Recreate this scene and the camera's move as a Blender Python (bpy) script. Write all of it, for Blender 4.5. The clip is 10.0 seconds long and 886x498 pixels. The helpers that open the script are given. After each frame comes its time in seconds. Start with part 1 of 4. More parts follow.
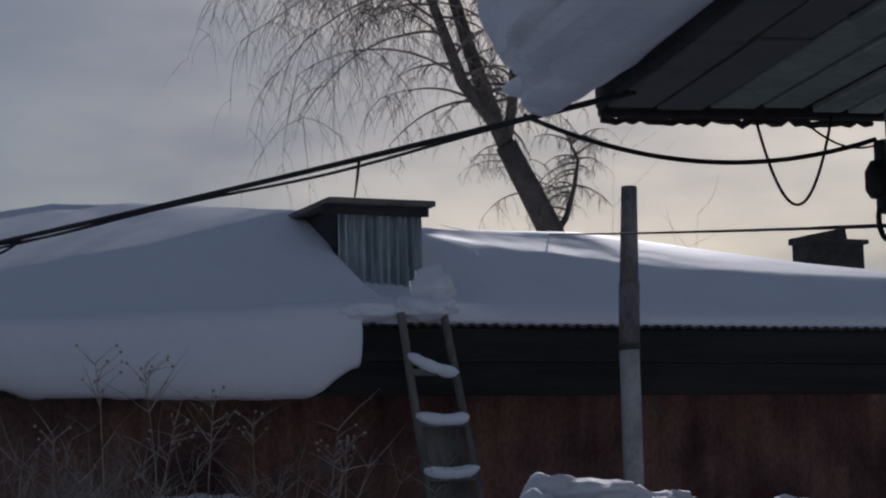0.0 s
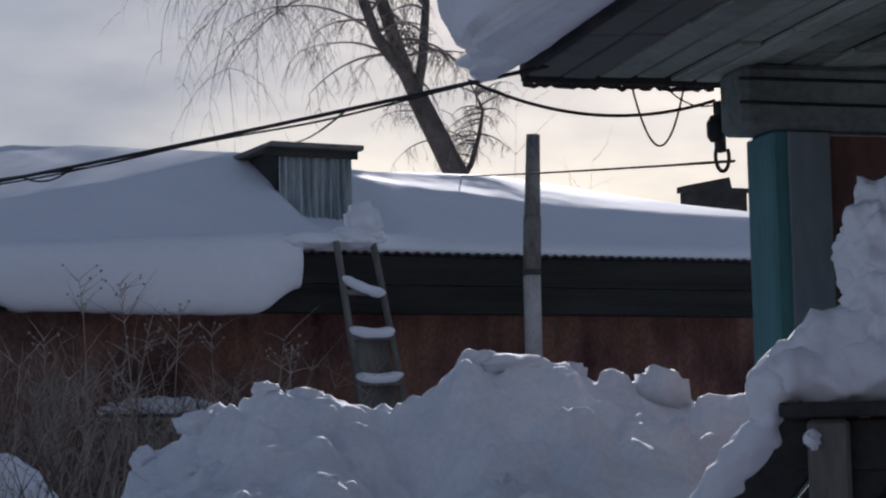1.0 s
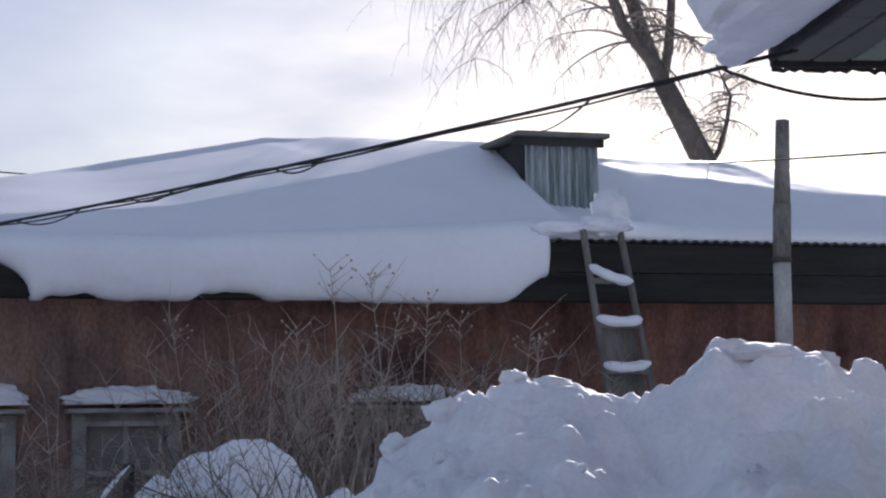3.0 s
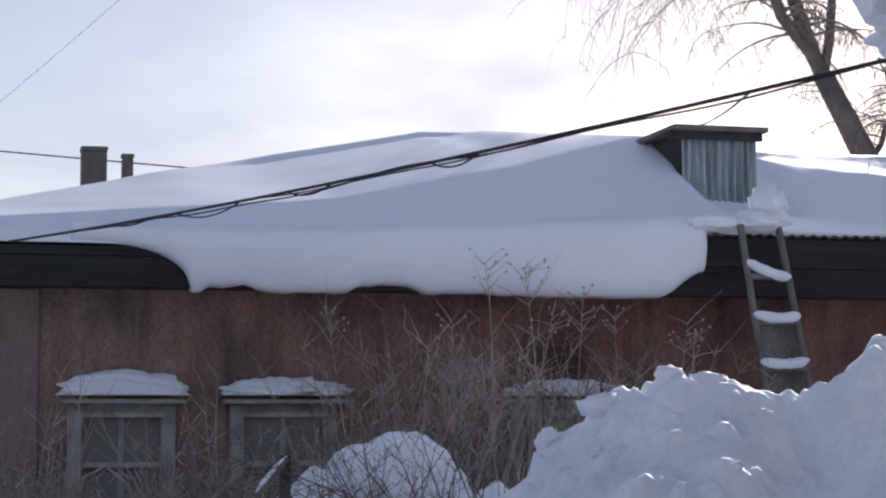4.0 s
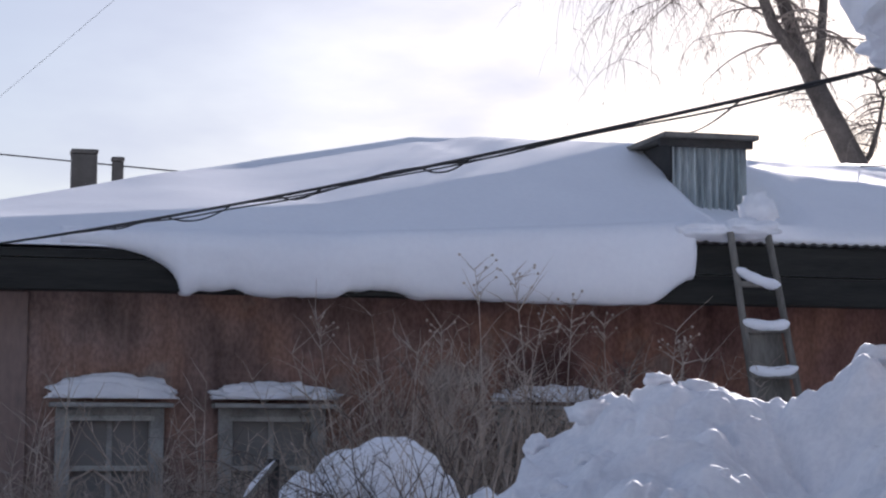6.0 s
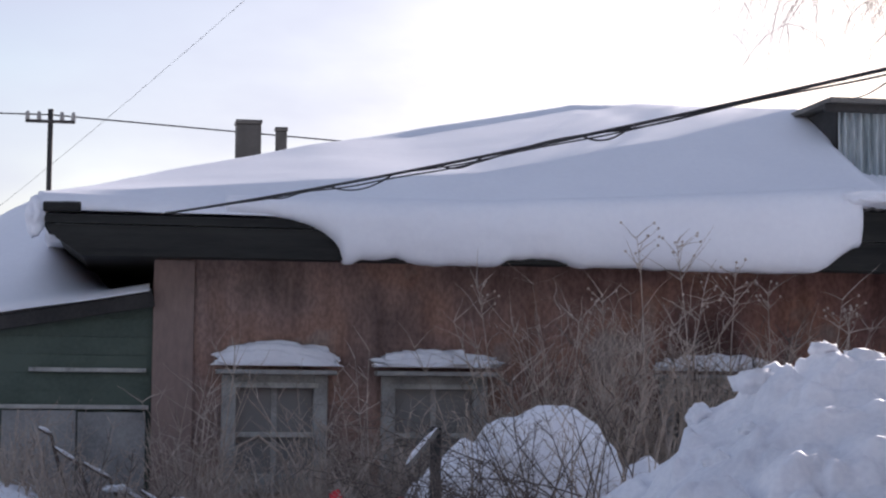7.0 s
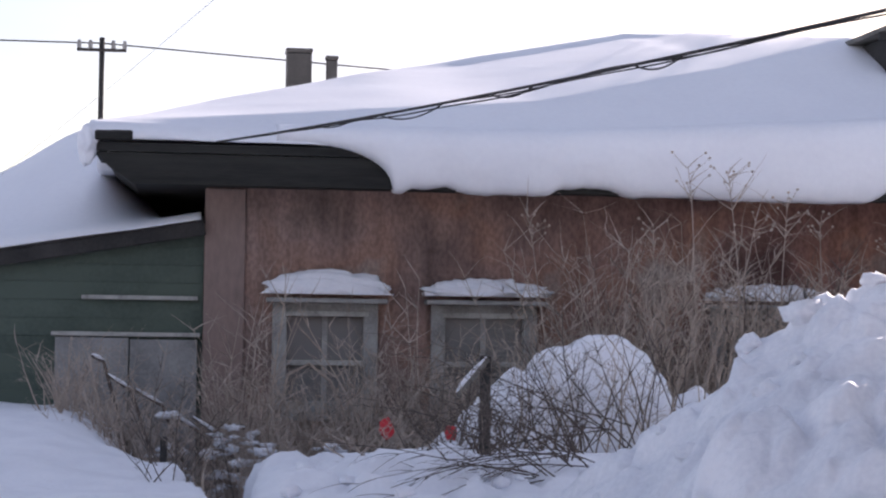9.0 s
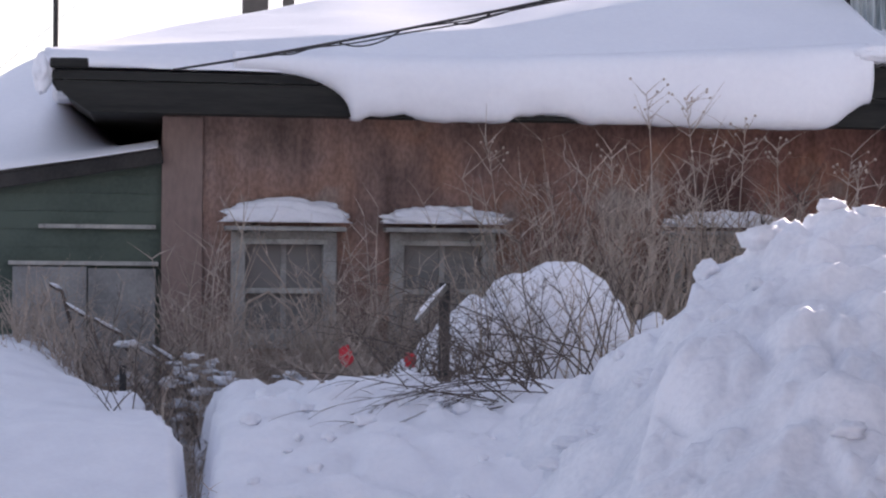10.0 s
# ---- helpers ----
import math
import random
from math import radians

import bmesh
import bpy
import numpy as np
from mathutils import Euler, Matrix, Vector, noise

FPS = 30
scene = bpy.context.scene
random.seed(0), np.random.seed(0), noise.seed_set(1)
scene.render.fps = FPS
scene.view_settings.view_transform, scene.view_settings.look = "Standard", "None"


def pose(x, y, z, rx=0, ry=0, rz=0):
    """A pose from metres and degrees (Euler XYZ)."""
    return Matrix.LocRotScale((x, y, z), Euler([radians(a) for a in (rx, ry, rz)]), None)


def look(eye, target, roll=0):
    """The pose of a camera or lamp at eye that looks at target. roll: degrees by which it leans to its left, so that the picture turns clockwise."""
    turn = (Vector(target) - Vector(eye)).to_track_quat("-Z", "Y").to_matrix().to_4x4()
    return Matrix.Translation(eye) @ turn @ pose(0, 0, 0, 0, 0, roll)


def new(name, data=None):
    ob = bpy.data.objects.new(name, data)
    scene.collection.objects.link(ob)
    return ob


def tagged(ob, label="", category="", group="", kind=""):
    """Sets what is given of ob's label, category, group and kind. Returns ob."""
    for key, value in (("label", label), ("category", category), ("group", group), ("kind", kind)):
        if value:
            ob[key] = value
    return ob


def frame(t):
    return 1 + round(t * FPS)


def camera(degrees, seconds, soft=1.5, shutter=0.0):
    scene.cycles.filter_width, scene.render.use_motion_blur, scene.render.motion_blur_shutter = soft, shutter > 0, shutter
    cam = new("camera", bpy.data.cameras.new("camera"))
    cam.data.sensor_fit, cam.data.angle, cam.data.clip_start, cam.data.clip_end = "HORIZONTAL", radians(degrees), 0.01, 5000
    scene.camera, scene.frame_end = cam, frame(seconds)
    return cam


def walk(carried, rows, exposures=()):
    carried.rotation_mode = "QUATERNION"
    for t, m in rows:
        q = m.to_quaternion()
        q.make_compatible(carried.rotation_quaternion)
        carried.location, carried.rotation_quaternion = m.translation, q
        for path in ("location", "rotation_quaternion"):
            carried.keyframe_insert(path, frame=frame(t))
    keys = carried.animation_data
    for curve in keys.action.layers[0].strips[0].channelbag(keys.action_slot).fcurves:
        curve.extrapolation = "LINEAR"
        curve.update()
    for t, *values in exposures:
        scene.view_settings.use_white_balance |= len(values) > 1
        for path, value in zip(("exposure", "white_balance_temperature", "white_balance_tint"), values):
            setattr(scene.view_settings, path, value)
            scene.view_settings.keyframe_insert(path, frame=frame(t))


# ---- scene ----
cam = camera(26.99, 10.0, soft=2.2)
EYE = (0.0, 0.0, 1.6)


def turn(yaw, pitch, roll, eye=EYE):
    """Camera pose from compass yaw (clockwise from +y), pitch and lean, in degrees."""
    y, p = radians(yaw), radians(pitch)
    way = Vector((math.sin(y) * math.cos(p), math.cos(y) * math.cos(p), math.sin(p)))
    return look(eye, Vector(eye) + way, roll)


PATH = [
    (0.0, 23.280, 7.090, -1.300, (0.960, 1.598, 1.907)),
    (0.1, 24.920, 7.190, -1.300, (0.554, 1.028, 1.774)),
    (0.2, 25.900, 7.240, -1.270, (0.050, 0.110, 1.615)),
    (0.3, 25.950, 7.000, -1.270, (0.0, 0.0, 1.6)),
    (0.5, 26.084, 6.400, -1.267, EYE),
    (1, 26.500, 5.443, -1.164, EYE),
    (1.5, 26.138, 5.123, -1.195, EYE),
    (2, 25.149, 5.255, -1.146, EYE),
    (2.2, 24.712, 5.130, -1.207, EYE),
    (3.5, 15.311, 5.276, -0.336, EYE),
    (4, 13.982, 5.069, -0.054, EYE),
    (4.5, 12.272, 4.849, 0.280, EYE),
    (5, 13.914, 5.316, 0.234, EYE),
    (6.3, 14.302, 5.135, 0.349, EYE),
    (6.5, 13.781, 4.959, 0.453, EYE),
    (7, 9.288, 4.221, 0.607, EYE),
    (7.5, 9.130, 2.822, 0.844, EYE),
    (8, 9.483, 2.096, 0.851, EYE),
    (8.5, 7.774, 2.316, 0.728, EYE),
    (9, 7.755, 2.006, 0.857, EYE),
    (9.5, 10.173, 0.251, 0.866, EYE),
    (10, 9.065, -0.229, 0.593, EYE),
]
LIGHTING = [(0.0, -1.1, 5900, 15), (0.5, -0.7, 5900, 15), (1.0, -0.45, 5900, 15), (2.0, 0.0, 5950, 16), (3.5, 0.6, 6200, 18), (6.5, 0.7, 6300, 19), (7.5, 1.05, 6700, 22), (8.5, 1.12, 6700, 22), (10.0, 1.38, 6900, 24)]
walk(cam, [(t, turn(y, p, r, e)) for t, y, p, r, e in PATH], LIGHTING)

# ---- world and sun ----
SUN_AZ, SUN_EL = 30.0, 18.8
world = bpy.data.worlds.new("sky")
scene.world = world
world.use_nodes = True
wn, wl = world.node_tree.nodes, world.node_tree.links
sky = wn.new("ShaderNodeTexSky")
sky.sky_type, sky.sun_disc = "NISHITA", False
sky.sun_elevation, sky.sun_rotation = radians(SUN_EL), radians(SUN_AZ)
sky.air_density, sky.dust_density, sky.ozone_density = 1.0, 0.75, 1.3
bg = wn["Background"]
bg.inputs["Strength"].default_value = 0.065
coord = wn.new("ShaderNodeTexCoord")
squash = wn.new("ShaderNodeMapping")
squash.inputs["Scale"].default_value = (3.0, 3.0, 9.0)
cloud = wn.new("ShaderNodeTexNoise")
cloud.inputs["Scale"].default_value, cloud.inputs["Detail"].default_value = 1.6, 7.0
cloud_ramp = wn.new("ShaderNodeValToRGB")
cloud_ramp.color_ramp.elements[0].position, cloud_ramp.color_ramp.elements[1].position = 0.34, 0.72
cloud_mix = wn.new("ShaderNodeMixRGB")
cloud_mix.inputs["Color2"].default_value = (5.4, 6.0, 7.2, 1)
half = wn.new("ShaderNodeMath")
half.operation = "MULTIPLY"
half.inputs[1].default_value = 0.75
wl.new(coord.outputs["Generated"], squash.inputs["Vector"])
wl.new(squash.outputs["Vector"], cloud.inputs["Vector"])
wl.new(cloud.outputs["Fac"], cloud_ramp.inputs["Fac"])
wl.new(cloud_ramp.outputs["Color"], half.inputs[0])
wl.new(half.outputs[0], cloud_mix.inputs["Fac"])
wl.new(sky.outputs["Color"], cloud_mix.inputs["Color1"])
wl.new(cloud_mix.outputs["Color"], bg.inputs["Color"])

sun_data = bpy.data.lights.new("sun", "SUN")
sun_data.energy, sun_data.angle, sun_data.color = 4.8, radians(0.6), (1.0, 0.93, 0.86)
sun = new("sun", sun_data)
a, e = radians(SUN_AZ), radians(SUN_EL)
sun.matrix_world = look((math.sin(a) * math.cos(e) * 60, math.cos(a) * math.cos(e) * 60, math.sin(e) * 60), (0, 0, 0))


# ---- materials ----
def material(name, base, dark=None, rough=0.8, metal=0.0, scale=6.0, fine=60.0, bump=0.15, depth=0.01, stretch=(1, 1, 1), spread=(0.35, 0.65), piece=0.0, gloss=0.4):
    """A surface that varies between two colours at two scales, with fine relief. piece: how much alike pieces differ."""
    m = bpy.data.materials.new(name)
    m.use_nodes = True
    n, l = m.node_tree.nodes, m.node_tree.links
    b = n["Principled BSDF"]
    b.inputs["Roughness"].default_value, b.inputs["Metallic"].default_value = rough, metal
    b.inputs["Specular IOR Level"].default_value = gloss
    dark = dark or tuple(c * 0.6 for c in base)
    tc, mp = n.new("ShaderNodeTexCoord"), n.new("ShaderNodeMapping")
    mp.inputs["Scale"].default_value = stretch
    l.new(tc.outputs["Object"], mp.inputs["Vector"])
    big, small = n.new("ShaderNodeTexNoise"), n.new("ShaderNodeTexNoise")
    big.inputs["Scale"].default_value, big.inputs["Detail"].default_value = scale, 6
    small.inputs["Scale"].default_value, small.inputs["Detail"].default_value = fine, 5
    for t in (big, small):
        l.new(mp.outputs["Vector"], t.inputs["Vector"])
    mix = n.new("ShaderNodeMath")
    mix.operation = "MULTIPLY_ADD"
    mix.inputs[1].default_value = 0.35
    l.new(small.outputs["Fac"], mix.inputs[0])
    sc = n.new("ShaderNodeMath")
    sc.operation = "MULTIPLY"
    sc.inputs[1].default_value = 0.65
    l.new(big.outputs["Fac"], sc.inputs[0])
    l.new(sc.outputs[0], mix.inputs[2])
    fac = mix.outputs[0]
    if piece:
        info, add = n.new("ShaderNodeObjectInfo"), n.new("ShaderNodeMath")
        add.operation = "MULTIPLY_ADD"
        add.inputs[1].default_value = piece
        l.new(info.outputs["Random"], add.inputs[0])
        l.new(fac, add.inputs[2])
        fac = add.outputs[0]
    ramp = n.new("ShaderNodeValToRGB")
    ramp.color_ramp.elements[0].position, ramp.color_ramp.elements[1].position = spread
    ramp.color_ramp.elements[0].color, ramp.color_ramp.elements[1].color = (*dark, 1), (*base, 1)
    l.new(fac, ramp.inputs["Fac"])
    l.new(ramp.outputs["Color"], b.inputs["Base Color"])
    bp = n.new("ShaderNodeBump")
    bp.inputs["Strength"].default_value, bp.inputs["Distance"].default_value = bump, depth
    l.new(mix.outputs[0], bp.inputs["Height"])
    l.new(bp.outputs["Normal"], b.inputs["Normal"])
    return m


SNOW = material("snow", (0.86, 0.88, 0.92), (0.78, 0.80, 0.85), 0.65, scale=5, fine=45, bump=0.35, depth=0.03, gloss=0.08)
SNOW_HEAP = material("shovelled_snow", (0.82, 0.84, 0.88), (0.64, 0.67, 0.73), 0.7, scale=2.6, fine=40, bump=0.35, depth=0.03, gloss=0.06, spread=(0.36, 0.62))
SNOW_ROOF = material("roof_snow", (0.86, 0.88, 0.92), (0.80, 0.82, 0.87), 0.6, scale=1.2, fine=25, bump=0.12, depth=0.03, gloss=0.08)
RED_WALL = material("red_brown_paint", (0.23, 0.105, 0.082), (0.115, 0.065, 0.056), 0.85, scale=2.2, fine=30, stretch=(1, 1, 0.45), spread=(0.40, 0.62))


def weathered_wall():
    """Old red-brown paint: maroon and rust patches, lighter and greyer towards low x, rain streaks."""
    m = bpy.data.materials.new("weathered_wall_paint")
    m.use_nodes = True
    n, l = m.node_tree.nodes, m.node_tree.links
    b = n["Principled BSDF"]
    b.inputs["Roughness"].default_value, b.inputs["Specular IOR Level"].default_value = 0.9, 0.2
    tc = n.new("ShaderNodeTexCoord")

    def grain(scale, detail, stretch):
        mp, t = n.new("ShaderNodeMapping"), n.new("ShaderNodeTexNoise")
        mp.inputs["Scale"].default_value = stretch
        t.inputs["Scale"].default_value, t.inputs["Detail"].default_value = scale, detail
        l.new(tc.outputs["Object"], mp.inputs["Vector"])
        l.new(mp.outputs["Vector"], t.inputs["Vector"])
        return t.outputs["Fac"]

    def ramp(fac, *stops):
        r = n.new("ShaderNodeValToRGB")
        while len(r.color_ramp.elements) < len(stops):
            r.color_ramp.elements.new(0.5)
        for e_, (at, col) in zip(r.color_ramp.elements, stops):
            e_.position, e_.color = at, (*col, 1)
        l.new(fac, r.inputs["Fac"])
        return r.outputs["Color"]

    def mixed(a_, b_, fac, how="MIX"):
        k = n.new("ShaderNodeMixRGB")
        k.blend_type = how
        l.new(a_, k.inputs["Color1"])
        l.new(b_, k.inputs["Color2"])
        if isinstance(fac, float):
            k.inputs["Fac"].default_value = fac
        else:
            l.new(fac, k.inputs["Fac"])
        return k.outputs["Color"]

    patches, streaks, fine = grain(1.7, 5, (1, 1, 0.8)), grain(7, 4, (1, 1, 0.12)), grain(38, 5, (1, 1, 0.6))
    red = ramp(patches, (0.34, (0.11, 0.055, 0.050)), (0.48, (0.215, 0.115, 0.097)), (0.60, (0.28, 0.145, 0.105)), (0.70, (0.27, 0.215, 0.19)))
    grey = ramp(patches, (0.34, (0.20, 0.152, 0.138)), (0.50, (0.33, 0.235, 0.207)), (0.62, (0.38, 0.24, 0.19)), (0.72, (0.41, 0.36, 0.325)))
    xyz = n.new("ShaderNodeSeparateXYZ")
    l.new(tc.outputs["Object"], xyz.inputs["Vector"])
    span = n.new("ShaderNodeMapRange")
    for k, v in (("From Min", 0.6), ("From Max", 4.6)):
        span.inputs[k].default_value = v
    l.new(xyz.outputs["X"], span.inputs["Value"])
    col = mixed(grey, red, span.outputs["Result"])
    col = mixed(col, ramp(streaks, (0.35, (0.55, 0.53, 0.52)), (0.6, (1.0, 1.0, 1.0))), 0.7, "MULTIPLY")
    col = mixed(col, ramp(fine, (0.38, (0.62, 0.62, 0.62)), (0.60, (1.12, 1.12, 1.12))), 0.6, "MULTIPLY")
    l.new(col, b.inputs["Base Color"])
    bp = n.new("ShaderNodeBump")
    bp.inputs["Strength"].default_value, bp.inputs["Distance"].default_value = 0.4, 0.01
    l.new(fine, bp.inputs["Height"])
    l.new(bp.outputs["Normal"], b.inputs["Normal"])
    return m


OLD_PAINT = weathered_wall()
FADED = material("faded_paint", (0.33, 0.24, 0.21), (0.20, 0.15, 0.135), 0.85, scale=2.5, fine=30, stretch=(1, 1, 0.4))
FASCIA = material("dark_old_board", (0.035, 0.036, 0.032), (0.012, 0.012, 0.012), 0.9, scale=3, fine=30, stretch=(0.3, 1, 4))
DARK_PLANK = material("dark_plank", (0.14, 0.14, 0.13), (0.06, 0.06, 0.055), 0.9, scale=3, fine=30, bump=0.5, piece=0.2)
SLATE = material("weathered_slate", (0.12, 0.12, 0.12), (0.05, 0.05, 0.05), 0.9)
GALV = material("galvanised_sheet", (0.50, 0.55, 0.56), (0.22, 0.26, 0.27), 0.55, 0.3, scale=4, fine=25, stretch=(5, 5, 0.4), spread=(0.42, 0.6))
OLD_WOOD = material("grey_old_wood", (0.21, 0.20, 0.18), (0.09, 0.085, 0.075), 0.9, scale=5, fine=50, stretch=(1, 1, 0.2))
DARK_WOOD = material("dark_wet_wood", (0.05, 0.047, 0.045), (0.02, 0.02, 0.02), 0.8, scale=5, fine=40)
PIPE = material("asbestos_cement", (0.58, 0.56, 0.53), (0.34, 0.32, 0.30), 0.9, scale=6, fine=40)
PIPE_SOOT = material("smoke_stained_cement", (0.27, 0.25, 0.225), (0.10, 0.092, 0.085), 0.9, scale=5, fine=40, stretch=(1, 1, 0.5))
SOOT = material("sooty_cement", (0.10, 0.095, 0.09), (0.05, 0.048, 0.045), 0.9)
TEAL = material("teal_paint", (0.092, 0.25, 0.265), (0.052, 0.15, 0.165), 0.6, scale=3, fine=40, stretch=(1, 1, 0.2))
# slate tone of the post's shaded front, put into the colour
POST_SHADE = material("post_front_shade", (0.22, 0.27, 0.30), (0.14, 0.175, 0.20), 0.7, scale=3, fine=40, stretch=(1, 1, 0.2))
SOFFIT = material("grey_green_planks", (0.36, 0.40, 0.345), (0.10, 0.115, 0.098), 0.9, scale=3, fine=30, bump=0.5, stretch=(1, 1, 1), spread=(0.32, 0.85), piece=0.3)
GREEN = material("green_painted_board", (0.088, 0.118, 0.096), (0.050, 0.072, 0.060), 0.8, scale=2, fine=40, piece=0.15)
SHEET = material("grey_sheet", (0.34, 0.34, 0.335), (0.19, 0.19, 0.19), 0.8, scale=4, fine=50)
BEAM = material("grey_green_beam", (0.24, 0.275, 0.265), (0.10, 0.12, 0.115), 0.85, scale=4, fine=40)
BRICK = material("chimney_brick", (0.16, 0.12, 0.11), (0.09, 0.075, 0.07), 0.9, piece=0.3)
BARK = material("bark", (0.12, 0.105, 0.095), (0.05, 0.045, 0.042), 0.9, scale=5, fine=40)
CROWN_TWIG = material("birch_twig", (0.26, 0.225, 0.20), (0.12, 0.10, 0.09), 0.9)
TWIG = material("twig", (0.15, 0.12, 0.10), (0.07, 0.056, 0.05), 0.9)
STALK = material("dry_stalk", (0.50, 0.42, 0.355), (0.27, 0.22, 0.185), 0.9, scale=8)
BRUSH = material("dead_brush", (0.46, 0.385, 0.32), (0.25, 0.205, 0.165), 0.9, scale=8)
CABLE = material("black_cable", (0.02, 0.02, 0.022), (0.012, 0.012, 0.012), 0.6)
PORCELAIN = material("insulator", (0.30, 0.30, 0.29), (0.15, 0.15, 0.15), 0.4)
PALE_TRIM = material("pale_trim", (0.52, 0.52, 0.49), (0.24, 0.24, 0.225), 0.8)
FRAME = material("grey_window_paint", (0.40, 0.40, 0.385), (0.22, 0.215, 0.205), 0.8, scale=6)
RED = material("red_plastic", (0.55, 0.03, 0.04), (0.4, 0.02, 0.03), 0.5)
GLASS = bpy.data.materials.new("window_glass")
GLASS.use_nodes = True
gb = GLASS.node_tree.nodes["Principled BSDF"]
gb.inputs["Base Color"].default_value = (0.20, 0.20, 0.195, 1)
gb.inputs["Roughness"].default_value = 0.25


# ---- mesh helpers ----
def finish(name, bm, mat, smooth=False):
    me = bpy.data.meshes.new(name)
    bmesh.ops.recalc_face_normals(bm, faces=bm.faces)
    bm.to_mesh(me)
    bm.free()
    for f in me.polygons:
        f.use_smooth = smooth
    me.materials.append(mat)
    return me


def thing(name, bm, mat, label, category, group="", kind="", at=None, smooth=False):
    ob = new(name, finish(name, bm, mat, smooth) if bm else None)
    if at is not None:
        ob.matrix_world = at
    return tagged(ob, label, category, group, kind)


def part(name, bm, mat, parent, label="", smooth=False):
    ob = new(name, finish(name, bm, mat, smooth))
    ob.parent = parent
    return tagged(ob, label)


def box(bm, x0, x1, y0, y1, z0, z1, bevel=0.0, m=None):
    made = bmesh.ops.create_cube(bm, size=1.0)
    vs = made["verts"]
    mat = Matrix.Translation(((x0 + x1) / 2, (y0 + y1) / 2, (z0 + z1) / 2)) @ Matrix.Diagonal((x1 - x0, y1 - y0, z1 - z0, 1))
    bmesh.ops.transform(bm, matrix=(m @ mat) if m else mat, verts=vs)
    if bevel:
        es = list({e for v in vs for e in v.link_edges})
        bmesh.ops.bevel(bm, geom=es, offset=bevel, segments=1, affect="EDGES")
    return bm


def boxed(*args, **kw):
    return box(bmesh.new(), *args, **kw)


def tube(bm, pts, radii, sides=8, cap=True):
    """A tapered tube along points."""
    pts = [Vector(p) for p in pts]
    rings, side = [], Vector((0.31, 0.93, 0.17))
    for i, p in enumerate(pts):
        d = (pts[min(i + 1, len(pts) - 1)] - pts[max(i - 1, 0)]).normalized()
        u = d.cross(side)
        if u.length < 0.05:
            u = d.cross(Vector((1, 0, 0)))
        u.normalize()
        v = d.cross(u)
        r = radii[i] if isinstance(radii, (list, tuple)) else radii
        rings.append([bm.verts.new(p + (u * math.cos(k * math.tau / sides) + v * math.sin(k * math.tau / sides)) * r) for k in range(sides)])
    for r0, r1 in zip(rings, rings[1:]):
        for k in range(sides):
            bm.faces.new((r0[k], r0[(k + 1) % sides], r1[(k + 1) % sides], r1[k]))
    if cap and sides > 2:
        bm.faces.new(rings[0][::-1])
        bm.faces.new(rings[-1])
    return bm


def rope(a, b, sag, n=24, wob=0.0, seed=0):
    a, b = Vector(a), Vector(b)
    out = []
    for i in range(n + 1):
        s = i / n
        p = a.lerp(b, s)
        p.z -= sag * 4 * s * (1 - s)
        if wob:
            p += noise.noise_vector((s * 7 + seed * 13.7, seed, 0)) * wob * math.sin(math.pi * s)
        out.append(p)
    return out


def fbm(x, y, z=0.0, octaves=4, rough=0.5):
    v, a = 0.0, 1.0
    for _ in range(octaves):
        v += a * noise.noise((x, y, z))
        x, y, z, a = x * 2.03 + 5.1, y * 2.03 + 1.7, z * 2.03, a * rough
    return v


def sheet(name, mat, x0, x1, nx, y0, y1, ny, height, bottom):
    """A snow body on a grid: top by height(x, y), closed below at bottom(x, y)."""
    xs, ys = np.linspace(x0, x1, nx), np.linspace(y0, y1, ny)
    top = [(x, y, height(x, y)) for x in xs for y in ys]
    low = [(x, y, min(bottom(x, y), z - 0.01)) for x, y, z in top]
    n = nx * ny
    faces = []
    for i in range(nx - 1):
        for j in range(ny - 1):
            q = i * ny + j
            faces.append((q, q + ny, q + ny + 1, q + 1))
            faces.append((n + q, n + q + 1, n + q + ny + 1, n + q + ny))
    rim = [(i * ny, (i + 1) * ny) for i in range(nx - 1)] + [((nx - 1) * ny + j, (nx - 1) * ny + j + 1) for j in range(ny - 1)]
    rim += [((i + 1) * ny + ny - 1, i * ny + ny - 1) for i in range(nx - 1)] + [(j + 1, j) for j in range(ny - 1)]
    faces += [(b_, a_, n + a_, n + b_) for a_, b_ in rim]
    me = bpy.data.meshes.new(name)
    me.from_pydata(top + low, [], faces)
    me.update()
    me.materials.append(mat)
    for f in me.polygons:
        f.use_smooth = True
    return me


def blob(bm, c, size, seed=0, lump=0.18, sub=4, freq=1.6):
    """A lumpy rounded clod of snow."""
    vs = bmesh.ops.create_icosphere(bm, subdivisions=sub, radius=1.0)["verts"]
    for v in vs:
        d = v.co.normalized()
        r = 1 + lump * fbm(d.x * freq + seed * 3.1, d.y * freq - seed, d.z * freq, 3)
        v.co = Vector((d.x * size[0], d.y * size[1], d.z * size[2])) * r + Vector(c)
    return bm


def smoothstep(a_, b_, v):
    s = min(1.0, max(0.0, (v - a_) / (b_ - a_)))
    return s * s * (3 - 2 * s)


def blocks(x, y, seed):
    """Broken chunks of uneven height packed side by side."""
    ds, ps = noise.voronoi((x, y, seed))
    return (0.5 + 0.9 * noise.noise(ps[0] * 7.3)) * smoothstep(0.0, 0.30, ds[1] - ds[0])


def clods(x, y, seed):
    """Rounded lumps packed side by side."""
    d = noise.voronoi((x, y, seed))[0]
    return 1 - min(1.0, d[0] * 1.25)


